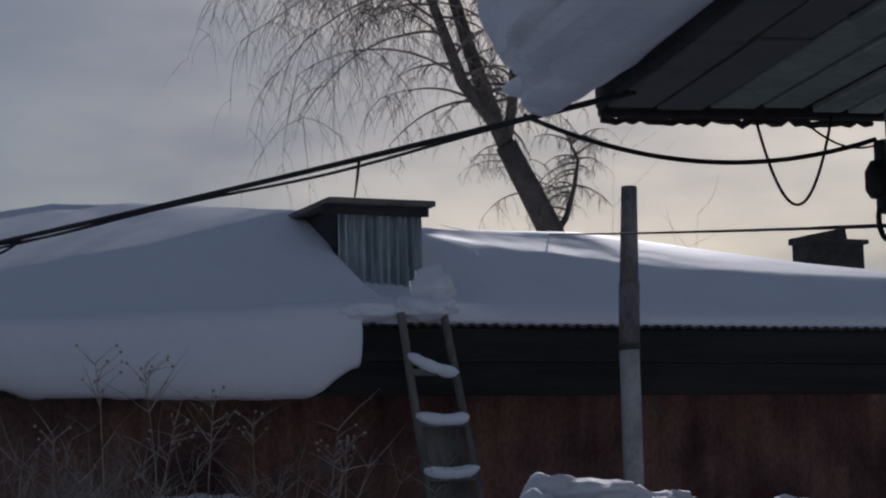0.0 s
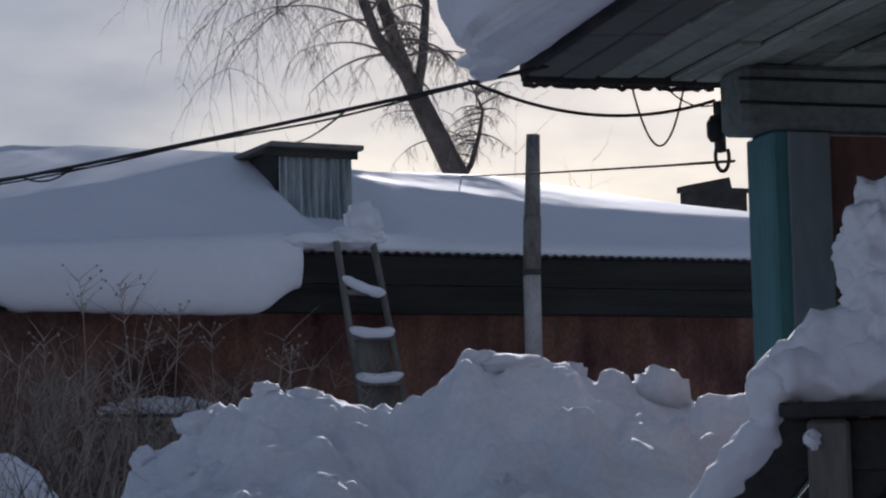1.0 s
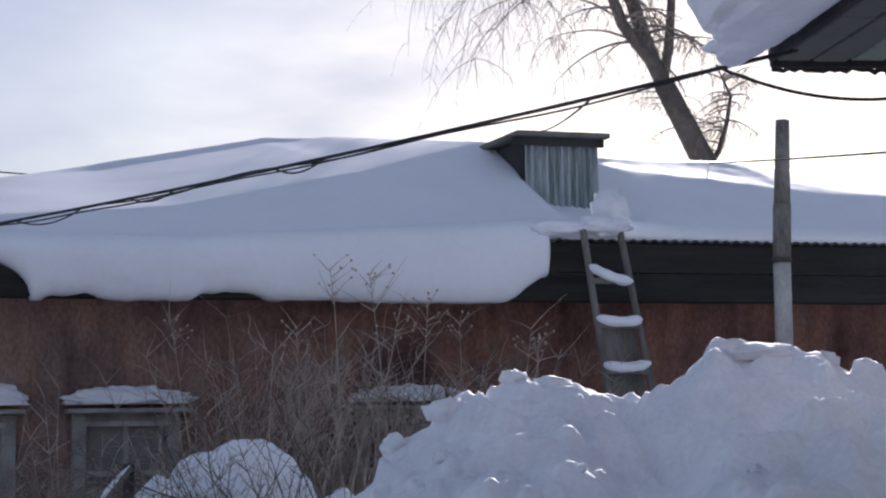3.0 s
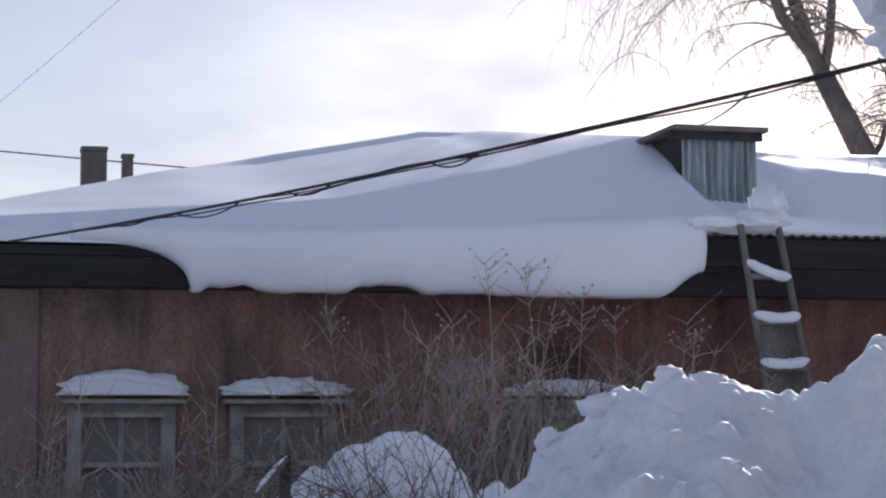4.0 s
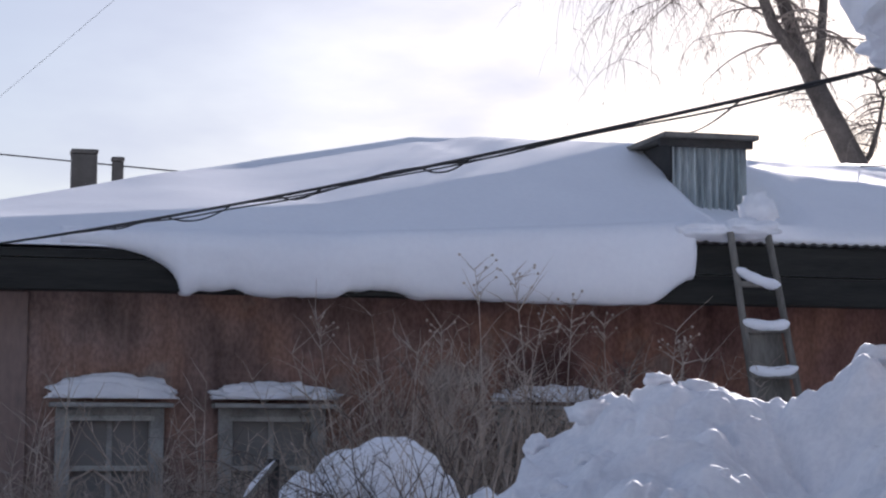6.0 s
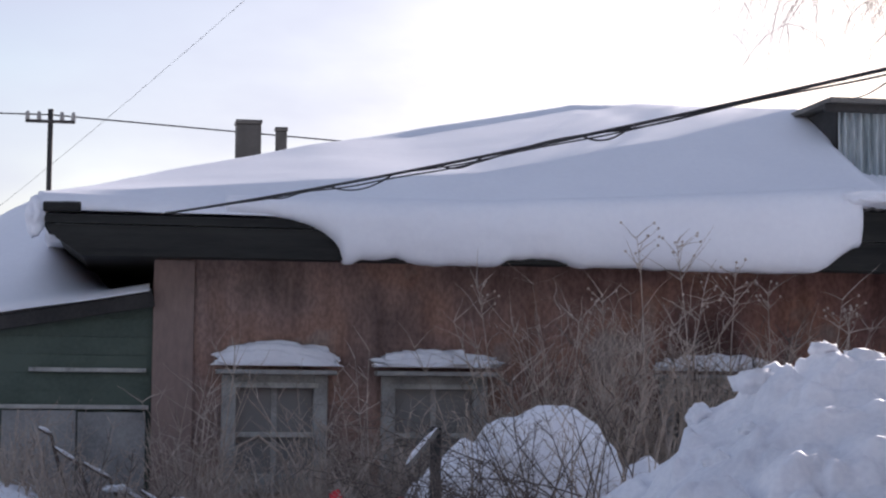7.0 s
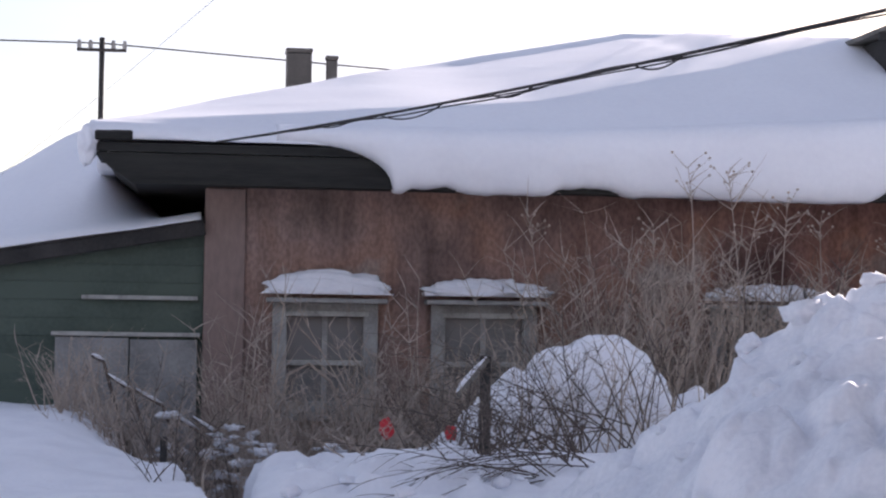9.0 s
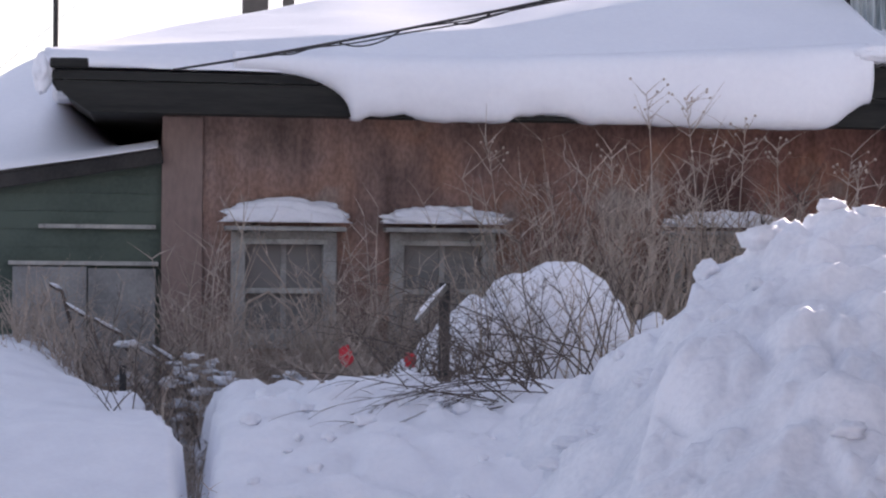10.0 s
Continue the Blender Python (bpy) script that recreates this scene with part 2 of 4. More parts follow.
# ---- ground: one snow sheet to the horizon ----
def ground_z(x, y):
    z = 0.78 + 0.08 * fbm(x * 0.35, y * 0.35) + 0.03 * fbm(x * 2.1, y * 2.1, 3) + 0.012 * fbm(x * 8, y * 8, 5, 2)
    if 0.2 < x < 4 and 5 < y < 10.5:
        near = smoothstep(0.2, 0.6, x) * smoothstep(5, 6, y) * (1 - smoothstep(9.3, 10.4, y))
        z += near * (0.08 * blocks(x * 2.6, y * 2.6, 5.5) + 0.045 * blocks(x * 6, y * 6, 6.5))
    mid, half = 0.147 + 0.023 * (10 - y), 0.03 + 0.05 * smoothstep(7.4, 10.0, y)
    trench = 1 - smoothstep(half, half * 2.6, abs(x - mid + 0.06 * fbm(y * 1.5, x * 3, 2.2)))
    z -= 0.45 * trench * smoothstep(6.5, 7.4, y) * (1 - smoothstep(12.6, 12.9, y))
    z -= 0.40 * smoothstep(9.8, 11.2, y) * (1 - smoothstep(1.3, 2.6, x)) * smoothstep(-0.9, 0.2, x)
    bank = smoothstep(8.5, 10.5, y) * (1 - smoothstep(0.1, 0.25, x))
    z += bank * 0.18 * (1 - smoothstep(-0.75, 0.0, x))
    z += 0.05 * smoothstep(0.3, 0.5, x) * (1 - smoothstep(1.6, 2.2, x)) * smoothstep(7.5, 8.5, y) * (1 - smoothstep(9.3, 10.2, y))
    yard = 1 - smoothstep(5.0, 8.3, math.hypot(x - 0.3, y))
    z = z * (1 - yard) + 0.02 * yard
    return z


def ground():
    line = [-3000, -900, -300, -120, -60, -30, -18, -12] + list(np.linspace(-8, -1.6, 30)) + list(np.linspace(-1.5, 3, 110)) + list(np.linspace(3.2, 14, 50)) + [18, 24, 36, 60, 120, 300, 900, 3000]
    lin2 = [-3000, -900, -300, -100, -40, -20, -10] + list(np.linspace(-6, 6.9, 60)) + list(np.linspace(7, 13, 140)) + [13.5, 14] + [16, 19, 24, 32, 50, 90, 200, 700, 3000]
    vs = [(x, y, ground_z(x, y) if abs(x) < 30 and abs(y) < 40 else 0.7) for x in line for y in lin2]
    ny = len(lin2)
    fs = [(i * ny + j, (i + 1) * ny + j, (i + 1) * ny + j + 1, i * ny + j + 1) for i in range(len(line) - 1) for j in range(ny - 1)]
    me = bpy.data.meshes.new("ground")
    me.from_pydata(vs, [], fs)
    me.materials.append(SNOW)
    for f in me.polygons:
        f.use_smooth = True
    tagged(new("ground", me), "deep snow covering the yard, with a trodden trench", "ground", kind="structure")


ground()


# ---- the long low house ----
RX = [-0.66, 0.05, 1.2, 2.45, 4.0, 5.25, 6.6, 7.7, 9.8, 12.6]
EAVE_Z = [2.84, 2.78, 2.78, 2.80, 2.90, 2.99, 2.97, 2.97, 2.99, 3.0]
BREAK_Y = [12.7, 12.7, 12.8, 13.05, 13.6, 14.3, 13.9, 13.5, 13.4, 13.4]
BREAK_Z = [2.875, 2.925, 3.017, 3.14, 3.505, 3.89, 3.62, 3.43, 3.39, 3.38]
RIDGE_Y = [12.85, 14.2, 15.1, 16.0, 17.0, 17.0, 14.6, 14.6, 14.6, 14.6]
RIDGE_Z = [2.885, 3.18, 3.53, 3.89, 4.30, 4.28, 3.818, 3.826, 3.63, 3.45]
FRONT, WALL_Y = 12.42, 13.0


def roof_snow_z(x, y):
    ze, yb, zb = np.interp(x, RX, EAVE_Z), np.interp(x, RX, BREAK_Y), np.interp(x, RX, BREAK_Z)
    yr, zr = np.interp(x, RX, RIDGE_Y), np.interp(x, RX, RIDGE_Z)
    lip = 0.085 * smoothstep(1.3, 2.3, x) * (1 - smoothstep(4.1, 4.7, x))
    z = float(np.interp(y, [FRONT, yb, yr - 0.12, yr, yr + 4.5], [ze, zb, zr - lip, zr, 2.7]))
    return z


def edge_z(x):
    return float(np.interp(x, [-0.7, 1.2, 4.9, 12.6], [2.725, 2.725, 2.875, 2.905]))


def roof_snow_top(x, y):
    acc = 0.0
    for dy in (-0.10, -0.05, 0, 0.05, 0.10):
        acc += roof_snow_z(x, y + dy) + roof_snow_z(x + dy, y)
    z = acc / 10 + 0.010 * fbm(x * 0.7, y * 0.8, 2.0, 2) + 0.0015 * fbm(x * 5, y * 5, 7)
    # hollow blown out before the dormer
    z -= 0.20 * smoothstep(5.22, 5.36, x) * (1 - smoothstep(5.86, 6.15, x)) * (1 - smoothstep(13.42, 13.62, y)) * smoothstep(12.5, 13.0, y)
    return z - 0.05 * (1 - smoothstep(0.0, 0.10, y - FRONT)) ** 2


def house():
    ob = thing("house", None, None, "low red-brown house under a thick roof of snow", "house")
    x0, x1, zt = 0.1, 12.4, 2.62
    holes = [(0.66, 1.22), (1.78, 2.36), (3.82, 4.40)]
    xs = [x0] + [v for h in holes for v in h] + [x1]
    for i in range(0, len(xs), 2):
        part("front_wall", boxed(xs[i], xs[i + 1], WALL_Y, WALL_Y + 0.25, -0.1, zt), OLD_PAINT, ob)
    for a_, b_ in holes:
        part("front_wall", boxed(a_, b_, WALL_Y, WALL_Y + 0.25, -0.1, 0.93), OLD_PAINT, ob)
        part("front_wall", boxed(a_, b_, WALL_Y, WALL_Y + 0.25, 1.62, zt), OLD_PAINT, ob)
    part("corner_board", boxed(x0 - 0.012, x0 + 0.27, WALL_Y - 0.03, WALL_Y - 0.003, 0.0, 2.45, 0.004), FADED, ob, "faded grey-brown corner board")
    part("side_wall", boxed(x0, x0 + 0.25, WALL_Y + 0.25, 20.5, -0.1, zt), RED_WALL, ob)
    part("side_wall", boxed(x1 - 0.25, x1, WALL_Y + 0.25, 20.5, -0.1, zt), RED_WALL, ob)
    part("back_wall", boxed(x0, x1, 20.5, 20.75, -0.1, zt), RED_WALL, ob)
    part("soffit", boxed(-0.40, 12.5, 12.5, 21.0, 2.46, 2.50), FASCIA, ob)
    # the lower board and the soffit end in a slant at the open gable
    bm = bmesh.new()
    end = bm.faces.new([bm.verts.new(p) for p in ((-0.645, 12.455, 2.645), (-0.56, 12.455, 2.55), (-0.40, 12.455, 2.44), (12.5, 12.455, 2.44), (12.5, 12.455, 2.645))])
    deep = bmesh.ops.extrude_face_region(bm, geom=[end])
    bmesh.ops.translate(bm, vec=(0, 0.04, 0), verts=[g for g in deep["geom"] if isinstance(g, bmesh.types.BMVert)])
    part("fascia_board", bm, FASCIA, ob)
    bm = bmesh.new()
    end = bm.faces.new([bm.verts.new(p) for p in ((-0.62, 12.5, 2.655), (-0.545, 12.5, 2.56), (-0.40, 12.5, 2.46), (-0.40, 12.5, 2.50), (-0.52, 12.5, 2.59), (-0.60, 12.5, 2.69))])
    deep = bmesh.ops.extrude_face_region(bm, geom=[end])
    bmesh.ops.translate(bm, vec=(0, 8.5, 0), verts=[g for g in deep["geom"] if isinstance(g, bmesh.types.BMVert)])
    part("gable_soffit", bm, FASCIA, ob)
    bm = bmesh.new()
    tops = [(-0.64, 12.44, edge_z(-0.64) - 0.015), (1.2, 12.44, edge_z(1.2) - 0.015), (4.9, 12.44, edge_z(4.9) - 0.015), (12.5, 12.44, edge_z(12.5) - 0.015)]
    ring = [bm.verts.new(p) for p in tops] + [bm.verts.new((x, 12.44, 2.65)) for x in (12.5, 4.9, 1.2, -0.64)]
    bmesh.ops.extrude_face_region(bm, geom=[bm.faces.new(ring)])
    bmesh.ops.translate(bm, vec=(0, 0.04, 0), verts=bm.verts[:8])
    part("fascia_board", bm, FASCIA, ob)
    part("corner_block", boxed(-0.655, -0.40, 12.41, 12.438, 2.72, 2.79, 0.013), FASCIA, ob)
    part("verge_board", boxed(-0.66, -0.625, 12.5, 21.0, 2.65, 2.83, 0.005), FASCIA, ob)
    bm = bmesh.new()
    n = 900
    for row, (y, dz) in enumerate(((12.40, 0.0), (13.6, 0.0))):
        for k in range(n + 1):
            x = 4.7 + 7.8 * k / n
            z = edge_z(x) + 0.008 + 0.009 * math.sin(x * math.tau / 0.085) + row * 0.02
            bm.verts.new((x, y, z))
            bm.verts.new((x, y, z - 0.012))
    bm.verts.ensure_lookup_table()
    w = 2 * (n + 1)
    for k in range(n):
        a_ = 2 * k
        bm.faces.new([bm.verts[i] for i in (a_, a_ + 2, w + a_ + 2, w + a_)])
        bm.faces.new([bm.verts[i] for i in (a_ + 1, a_, a_ + 2, a_ + 3)])
        bm.faces.new([bm.verts[i] for i in (a_ + 1, w + a_ + 1, w + a_ + 3, a_ + 3)])
    part("corrugated_roof_edge", bm, SLATE, ob)
    for a_, b_ in holes:
        window(ob, a_, b_, 0.93, 1.62)
    return ob


def window(ob, a_, b_, z0, z1):
    y = WALL_Y
    frame_bm = bmesh.new()
    box(frame_bm, a_ - 0.09, a_ + 0.01, y - 0.05, y + 0.03, z0 - 0.05, z1 + 0.04, 0.006)
    box(frame_bm, b_ - 0.01, b_ + 0.09, y - 0.05, y + 0.03, z0 - 0.05, z1 + 0.04, 0.006)
    box(frame_bm, a_ + 0.01, b_ - 0.01, y - 0.045, y + 0.03, z0 - 0.05, z0 + 0.04)
    box(frame_bm, a_ + 0.01, b_ - 0.01, y - 0.045, y + 0.03, z1 - 0.03, z1 + 0.04)
    win = part("window", frame_bm, FRAME, ob, "grey painted window casing")
    part("transom", boxed(a_ + 0.01, b_ - 0.01, y - 0.02, y + 0.06, 1.225, 1.26), PALE_TRIM, win, "pale crossbar")
    part("lintel", boxed(a_ - 0.02, b_ + 0.02, y - 0.07, y - 0.052, z1 - 0.05, z1 - 0.015, 0.003), PALE_TRIM, win, "pale lintel strip")
    part("hood", boxed(a_ - 0.14, b_ + 0.14, y - 0.20, y + 0.0, z1 + 0.042, z1 + 0.075, 0.006), FRAME, win)
    part("sill", boxed(a_ - 0.12, b_ + 0.12, y - 0.12, y + 0.0, z0 - 0.09, z0 - 0.052, 0.006), FRAME, win)
    mid = (a_ + b_) / 2
    part("mullion", boxed(mid - 0.02, mid + 0.02, y + 0.02, y + 0.06, z0 + 0.04, z1 - 0.03), FRAME, win)
    for p, q in ((a_ + 0.01, mid - 0.02), (mid + 0.02, b_ - 0.01)):
        part("pane", boxed(p, q, y + 0.035, y + 0.045, z0 + 0.04, z1 - 0.03), GLASS, win)


house()


def hood_snow(x0, x1, z, tall, seed, rough):
    bm = bmesh.new()
    blob(bm, ((x0 + x1) / 2, 12.88, z), ((x1 - x0) / 2, 0.11, tall), seed, rough, 5, 3.2)
    for v in bm.verts:
        v.co.z = max(v.co.z, z - 0.012)
    thing("hood_snow", bm, SNOW, "snow cushion lying on a window hood", "snow", "snow on the window hoods", smooth=True)


hood_snow(0.49, 1.37, 1.735, 0.155, 1, 0.16)
hood_snow(1.62, 2.50, 1.735, 0.10, 5, 0.36)
hood_snow(3.70, 4.52, 1.735, 0.10, 9, 0.36)


def roof_snow():
    me = sheet("roof_snow", SNOW_ROOF, -0.69, 12.6, 300, FRONT, 21.5, 200, roof_snow_top, lambda x, y: edge_z(x) + 0.01 if y < 13.5 else 2.6)
    tagged(new("roof_snow", me), "smooth thick snow lying over the house roof", "snow")
    # the slab that has slid over the eave
    bm = bmesh.new()
    nx, nz = 150, 22
    rows = []
    for i in range(nx + 1):
        x = 0.55 + (5.02 - 0.55) * i / nx
        top = roof_snow_top(x, FRONT + 0.16)
        low = 2.415 + 0.035 * fbm(x * 1.4, 3.3) + 0.012 * fbm(x * 6, 1.0)
        low += 0.05 * (smoothstep(2.40, 2.52, x) - smoothstep(2.85, 3.05, x)) + 0.035 * (smoothstep(1.40, 1.48, x) - smoothstep(1.7, 1.9, x))
        arc = min(1.0, max(0.0, (x - 0.62) / 0.72))
        low = max(low, 2.45 + 0.285 * math.sqrt(1 - arc ** 2.4)) if x < 1.35 else low
        low += 0.17 * smoothstep(4.55, 5.02, x) ** 2
        ring = []
        for j in range(nz + 1):
            s = j / nz
            ang = math.pi * s
            bulge = 0.13 * math.sin(ang) ** 0.6 * min(1, (top - low) / 0.25)
            z = top + (low - top) * (0.5 - 0.5 * math.cos(ang))
            yy = FRONT + 0.04 - bulge + 0.02 * fbm(x * 1.2, z * 3, 5) + (0.16 * (1 - s) ** 6)
            ring.append(bm.verts.new((x, yy, z)))
        ring.append(bm.verts.new((x, FRONT + 0.16, low + 0.01)))
        rows.append(ring)
    for r0, r1 in zip(rows, rows[1:]):
        for j in range(len(r0)):
            k = (j + 1) % len(r0)
            bm.faces.new((r0[j], r1[j], r1[k], r0[k]))
    bm.faces.new(rows[0][::-1])
    bm.faces.new(rows[-1])
    thing("snow_slab", bm, SNOW_ROOF, "heavy snow slab sagging over the eave", "snow", smooth=True)


roof_snow()


def dormer():
    ob = thing("dormer", None, None, "small roof vent box clad in corrugated metal", "dormer")
    bm = bmesh.new()
    n, x0, x1, y0 = 96, 5.25, 5.87, 13.4
    top, low = [], []
    for k in range(n + 1):
        x = x0 + (x1 - x0) * k / n
        y = y0 + 0.02 * math.sin(x * math.tau / 0.062) + 0.008 * math.sin(x * 37)
        top.append(bm.verts.new((x, y, 3.78)))
        low.append(bm.verts.new((x, y, 3.05)))
    for k in range(n):
        bm.faces.new((top[k], top[k + 1], low[k + 1], low[k]))
    part("front_sheet", bm, GALV, ob)
    part("side_wall", boxed(x0, x0 + 0.03, y0 + 0.02, 14.6, 3.0, 3.77), DARK_WOOD, ob)
    part("side_wall", boxed(x1 - 0.03, x1, y0 + 0.02, 14.6, 3.0, 3.77), GALV, ob)
    bm = boxed(x0 - 0.10, x1 + 0.07, y0 - 0.12, 14.8, 3.785, 3.825, 0.005)
    part("roof_board", bm, OLD_WOOD, ob)
    part("eave_board", boxed(x0 - 0.12, x1 + 0.04, y0 - 0.06, y0 - 0.03, 3.72, 3.783), DARK_WOOD, ob)


dormer()


def ladder():
    ob = thing("ladder", None, None, "grey wooden ladder with snow on its rungs leaning on the eave", "ladder")
    # foot and head of the two rails
    ft, hd = Vector((5.60, 11.75, 0.40)), Vector((5.40, 12.27, 2.94))
    up = (hd - ft).normalized()
    for s in (-1, 1):
        bm = bmesh.new()
        tube(bm, [ft + Vector((0.205 * s, 0, 0)), hd + Vector((0.145 * s, 0, 0))], 0.026, 8)
        part("rail", bm, OLD_WOOD, ob)
    bm = bmesh.new()
    for f0, f1 in ((0.02, 0.73),):
        p0, p1 = ft + (hd - ft) * f0 + Vector((0, 0.05, 0)), ft + (hd - ft) * f1 + Vector((0, 0.05, 0))
        vs = [bm.verts.new(p) for p in (p0 - Vector((0.15, 0, 0)), p0 + Vector((0.15, 0, 0)), p1 + Vector((0.14, 0, 0)), p1 - Vector((0.14, 0, 0)))]
        ext = bmesh.ops.extrude_face_region(bm, geom=[bm.faces.new(vs)])
        bmesh.ops.translate(bm, vec=(0, 0.02, 0), verts=[g for g in ext["geom"] if isinstance(g, bmesh.types.BMVert)])
    part("backing_board", bm, OLD_WOOD, ob, "grey weathered plank tied behind the rungs")
    for k in range(8):
        c = ft + up * (0.205 + 0.335 * k)
        half = 0.215 - 0.0085 * k
        if c.z > 2.85:
            continue
        bm = boxed(c.x - half, c.x + half, c.y - 0.03, c.y + 0.03, c.z - 0.02, c.z + 0.02, 0.006)
        rung = part("rung", bm, OLD_WOOD, ob)
        if k > 2:
            # a saddle of snow, higher against the rails
            bm = bmesh.new()
            tilt = (0.0, 0.0, 0.0, -0.004, 0.006, -0.004, -0.055, 0.0)[k]
            pts = [Vector((c.x + half * f, c.y - 0.015, c.z + 0.03 + 0.026 * abs(f) ** 2.2 + tilt * f)) for f in np.linspace(-1.02, 1.02, 15)]
            tube(bm, pts, [0.012 + 0.028 * (1 - abs(f) ** 6) + 0.008 * fbm(f * 3, k * 1.7) for f in np.linspace(-1, 1, 15)], 12)
            part("rung_snow", bm, SNOW, rung, "snow lying on the rung", True)


ladder()


def ladder_top_snow():
    bm = bmesh.new()
    blob(bm, (5.44, 12.30, 2.975), (0.21, 0.13, 0.075), 3, 0.3, 4, 1.6)
    vs = bmesh.ops.create_cube(bm, size=1.0)["verts"]
    es = list({e for v in vs for e in v.link_edges})
    cut = bmesh.ops.bevel(bm, geom=es, offset=0.22, segments=3, affect="EDGES")
    for v in {v for f in cut["faces"] for v in f.verts} | {v for v in vs if v.is_valid}:
        d = v.co
        v.co = Matrix.Rotation(radians(-12), 3, "Y") @ Vector((d.x * 0.24, d.y * 0.24, d.z * 0.26)) * (1 + 0.12 * fbm(d.x * 2, d.y * 2, d.z * 2, 2)) + Vector((5.50, 12.34, 3.11))
    blob(bm, (5.14, 12.38, 2.955), (0.24, 0.10, 0.07), 9, 0.3, 4, 1.6)
    thing("ladder_snow", bm, SNOW, "broken snow lump at the head of the ladder", "snow", smooth=True)


ladder_top_snow()


def stove_pipe():
    ob = thing("stove_pipe", None, None, "leaning grey asbestos pipe with a sooty upper length", "pipe")
    low, mid, top = Vector((6.72, 12.0, 0.3)), Vector((6.72, 12.0, 2.72)), Vector((6.76, 12.0, 3.76))
    part("lower_pipe", tube(bmesh.new(), [low, mid], 0.066, 16), PIPE, ob, smooth=True)
    bm = tube(bmesh.new(), [mid - Vector((0, 0, 0.02)), mid + Vector((0, 0, 0.015))], 0.074, 16)
    part("collar", bm, SOOT, ob, "dark joint collar", smooth=True)
    bm = tube(bmesh.new(), [mid, mid.lerp(top, 0.4)], 0.068, 16)
    part("middle_pipe", bm, PIPE_SOOT, ob, smooth=True)
    part("upper_pipe", tube(bmesh.new(), [mid.lerp(top, 0.4), top], [0.062, 0.052], 16), PIPE_SOOT, ob, "smoke-stained upper pipe", smooth=True)


stove_pipe()


# ---- the green lean-to beside it ----
def lean_to():
    ob = thing("shed", None, None, "dark green boarded shed with snow on its low roof", "shed")
    slope = (2.24 - 2.00) / 1.4
    XL = -4.0

    def slab(z0, z1, y0, y1):
        bm = bmesh.new()
        pts = [(max(XL, 0.08 + (z0 - 2.2) / slope), z0), (0.086, z0), (0.086, z1), (max(XL, 0.08 + (z1 - 2.2) / slope), z1)]
        left_top = 2.2 + slope * (XL - 0.08)
        if z0 < left_top < z1:
            pts.append((XL, left_top))
        face = bm.faces.new([bm.verts.new((px, y0, pz)) for px, pz in pts])
        ext = bmesh.ops.extrude_face_region(bm, geom=[face])
        bmesh.ops.translate(bm, vec=(0, y1 - y0, 0), verts=[g for g in ext["geom"] if isinstance(g, bmesh.types.BMVert)])
        return bm

    part("wall", slab(-0.1, 2.18, 13.06, 13.2), GREEN, ob)
    for k in range(14):
        z = 0.40 + 0.126 * k
        part("board", slab(z, z + 0.1235, 13.03, 13.058), GREEN, ob)
    bm = bmesh.new()
    m = Matrix.Translation((0.08, 12.9, 2.22)) @ Matrix.Rotation(-math.atan(slope), 4, "Y")
    box(bm, -4.3, 0.0, 0, 0.04, -0.10, 0.0, 0.004, m)
    part("verge_board", bm, DARK_WOOD, ob)
    bm = bmesh.new()
    box(bm, -4.3, 0.0, 0.0, 7.0, 0.002, 0.03, 0.0, m)
    part("roof", bm, DARK_WOOD, ob)
    part("trim_rail", boxed(-0.75, 0.05, 12.98, 13.02, 1.665, 1.695, 0.004), PALE_TRIM, ob, "pale horizontal batten")
    part("trim_rail", boxed(-0.95, 0.07, 12.97, 13.02, 1.41, 1.44, 0.004), PALE_TRIM, ob, "pale horizontal batten")
    part("grey_panel", boxed(-0.92, -0.42, 12.96, 12.99, 0.3, 1.40, 0.004), SHEET, ob, "grey sheet panel")
    part("grey_panel", boxed(-0.41, 0.05, 12.955, 12.985, 0.3, 1.39, 0.004), SHEET, ob, "grey sheet panel")

    def top(x, y):
        base = 2.22 + slope * (x - 0.08)
        full = 0.66 + 0.30 * smoothstep(-1.7, -0.75, x)
        rise = full * smoothstep(12.7, 15.4, y)
        hollow = smoothstep(-0.80, -0.16, x)
        z = base + rise * (1 - 0.93 * hollow) + 0.07 + 0.010 * fbm(x * 1.2, y * 0.8, 9, 2)
        return z - 0.05 * (1 - smoothstep(0, 0.15, y - 12.86))

    me = sheet("shed_snow", SNOW_ROOF, -4.3, 0.06, 110, 12.86, 19.5, 60, top, lambda x, y: 2.22 + slope * (x - 0.08) + 0.02)
    tagged(new("shed_snow", me), "wind-shaped snow on the shed roof", "snow")


lean_to()
thing("corner_snow", blob(bmesh.new(), (-0.70, 12.47, 2.70), (0.07, 0.09, 0.13), 4, 0.3, 4, 1.5), SNOW, "snow clinging to the roof corner", "snow", smooth=True)


# ---- shovelled snow heap ----
HA, HB = Vector((0.45, 8.35)), Vector((5.6, 6.05))
HD = (HB - HA).normalized()
HN = Vector((-HD.y, HD.x))
HS = [0.0, 0.66, 1.32, 1.90, 2.0, 2.03, 2.23, 2.54, 2.8, 3.0, 3.22, 3.41, 3.84, 3.9, 4.08, 4.34, 4.7, 5.64]
HZ = [0.40, 0.47, 0.92, 1.31, 1.42, 1.53, 1.62, 1.79, 1.79, 1.71, 1.72, 1.89, 1.90, 1.83, 1.81, 1.74, 1.71, 1.60]


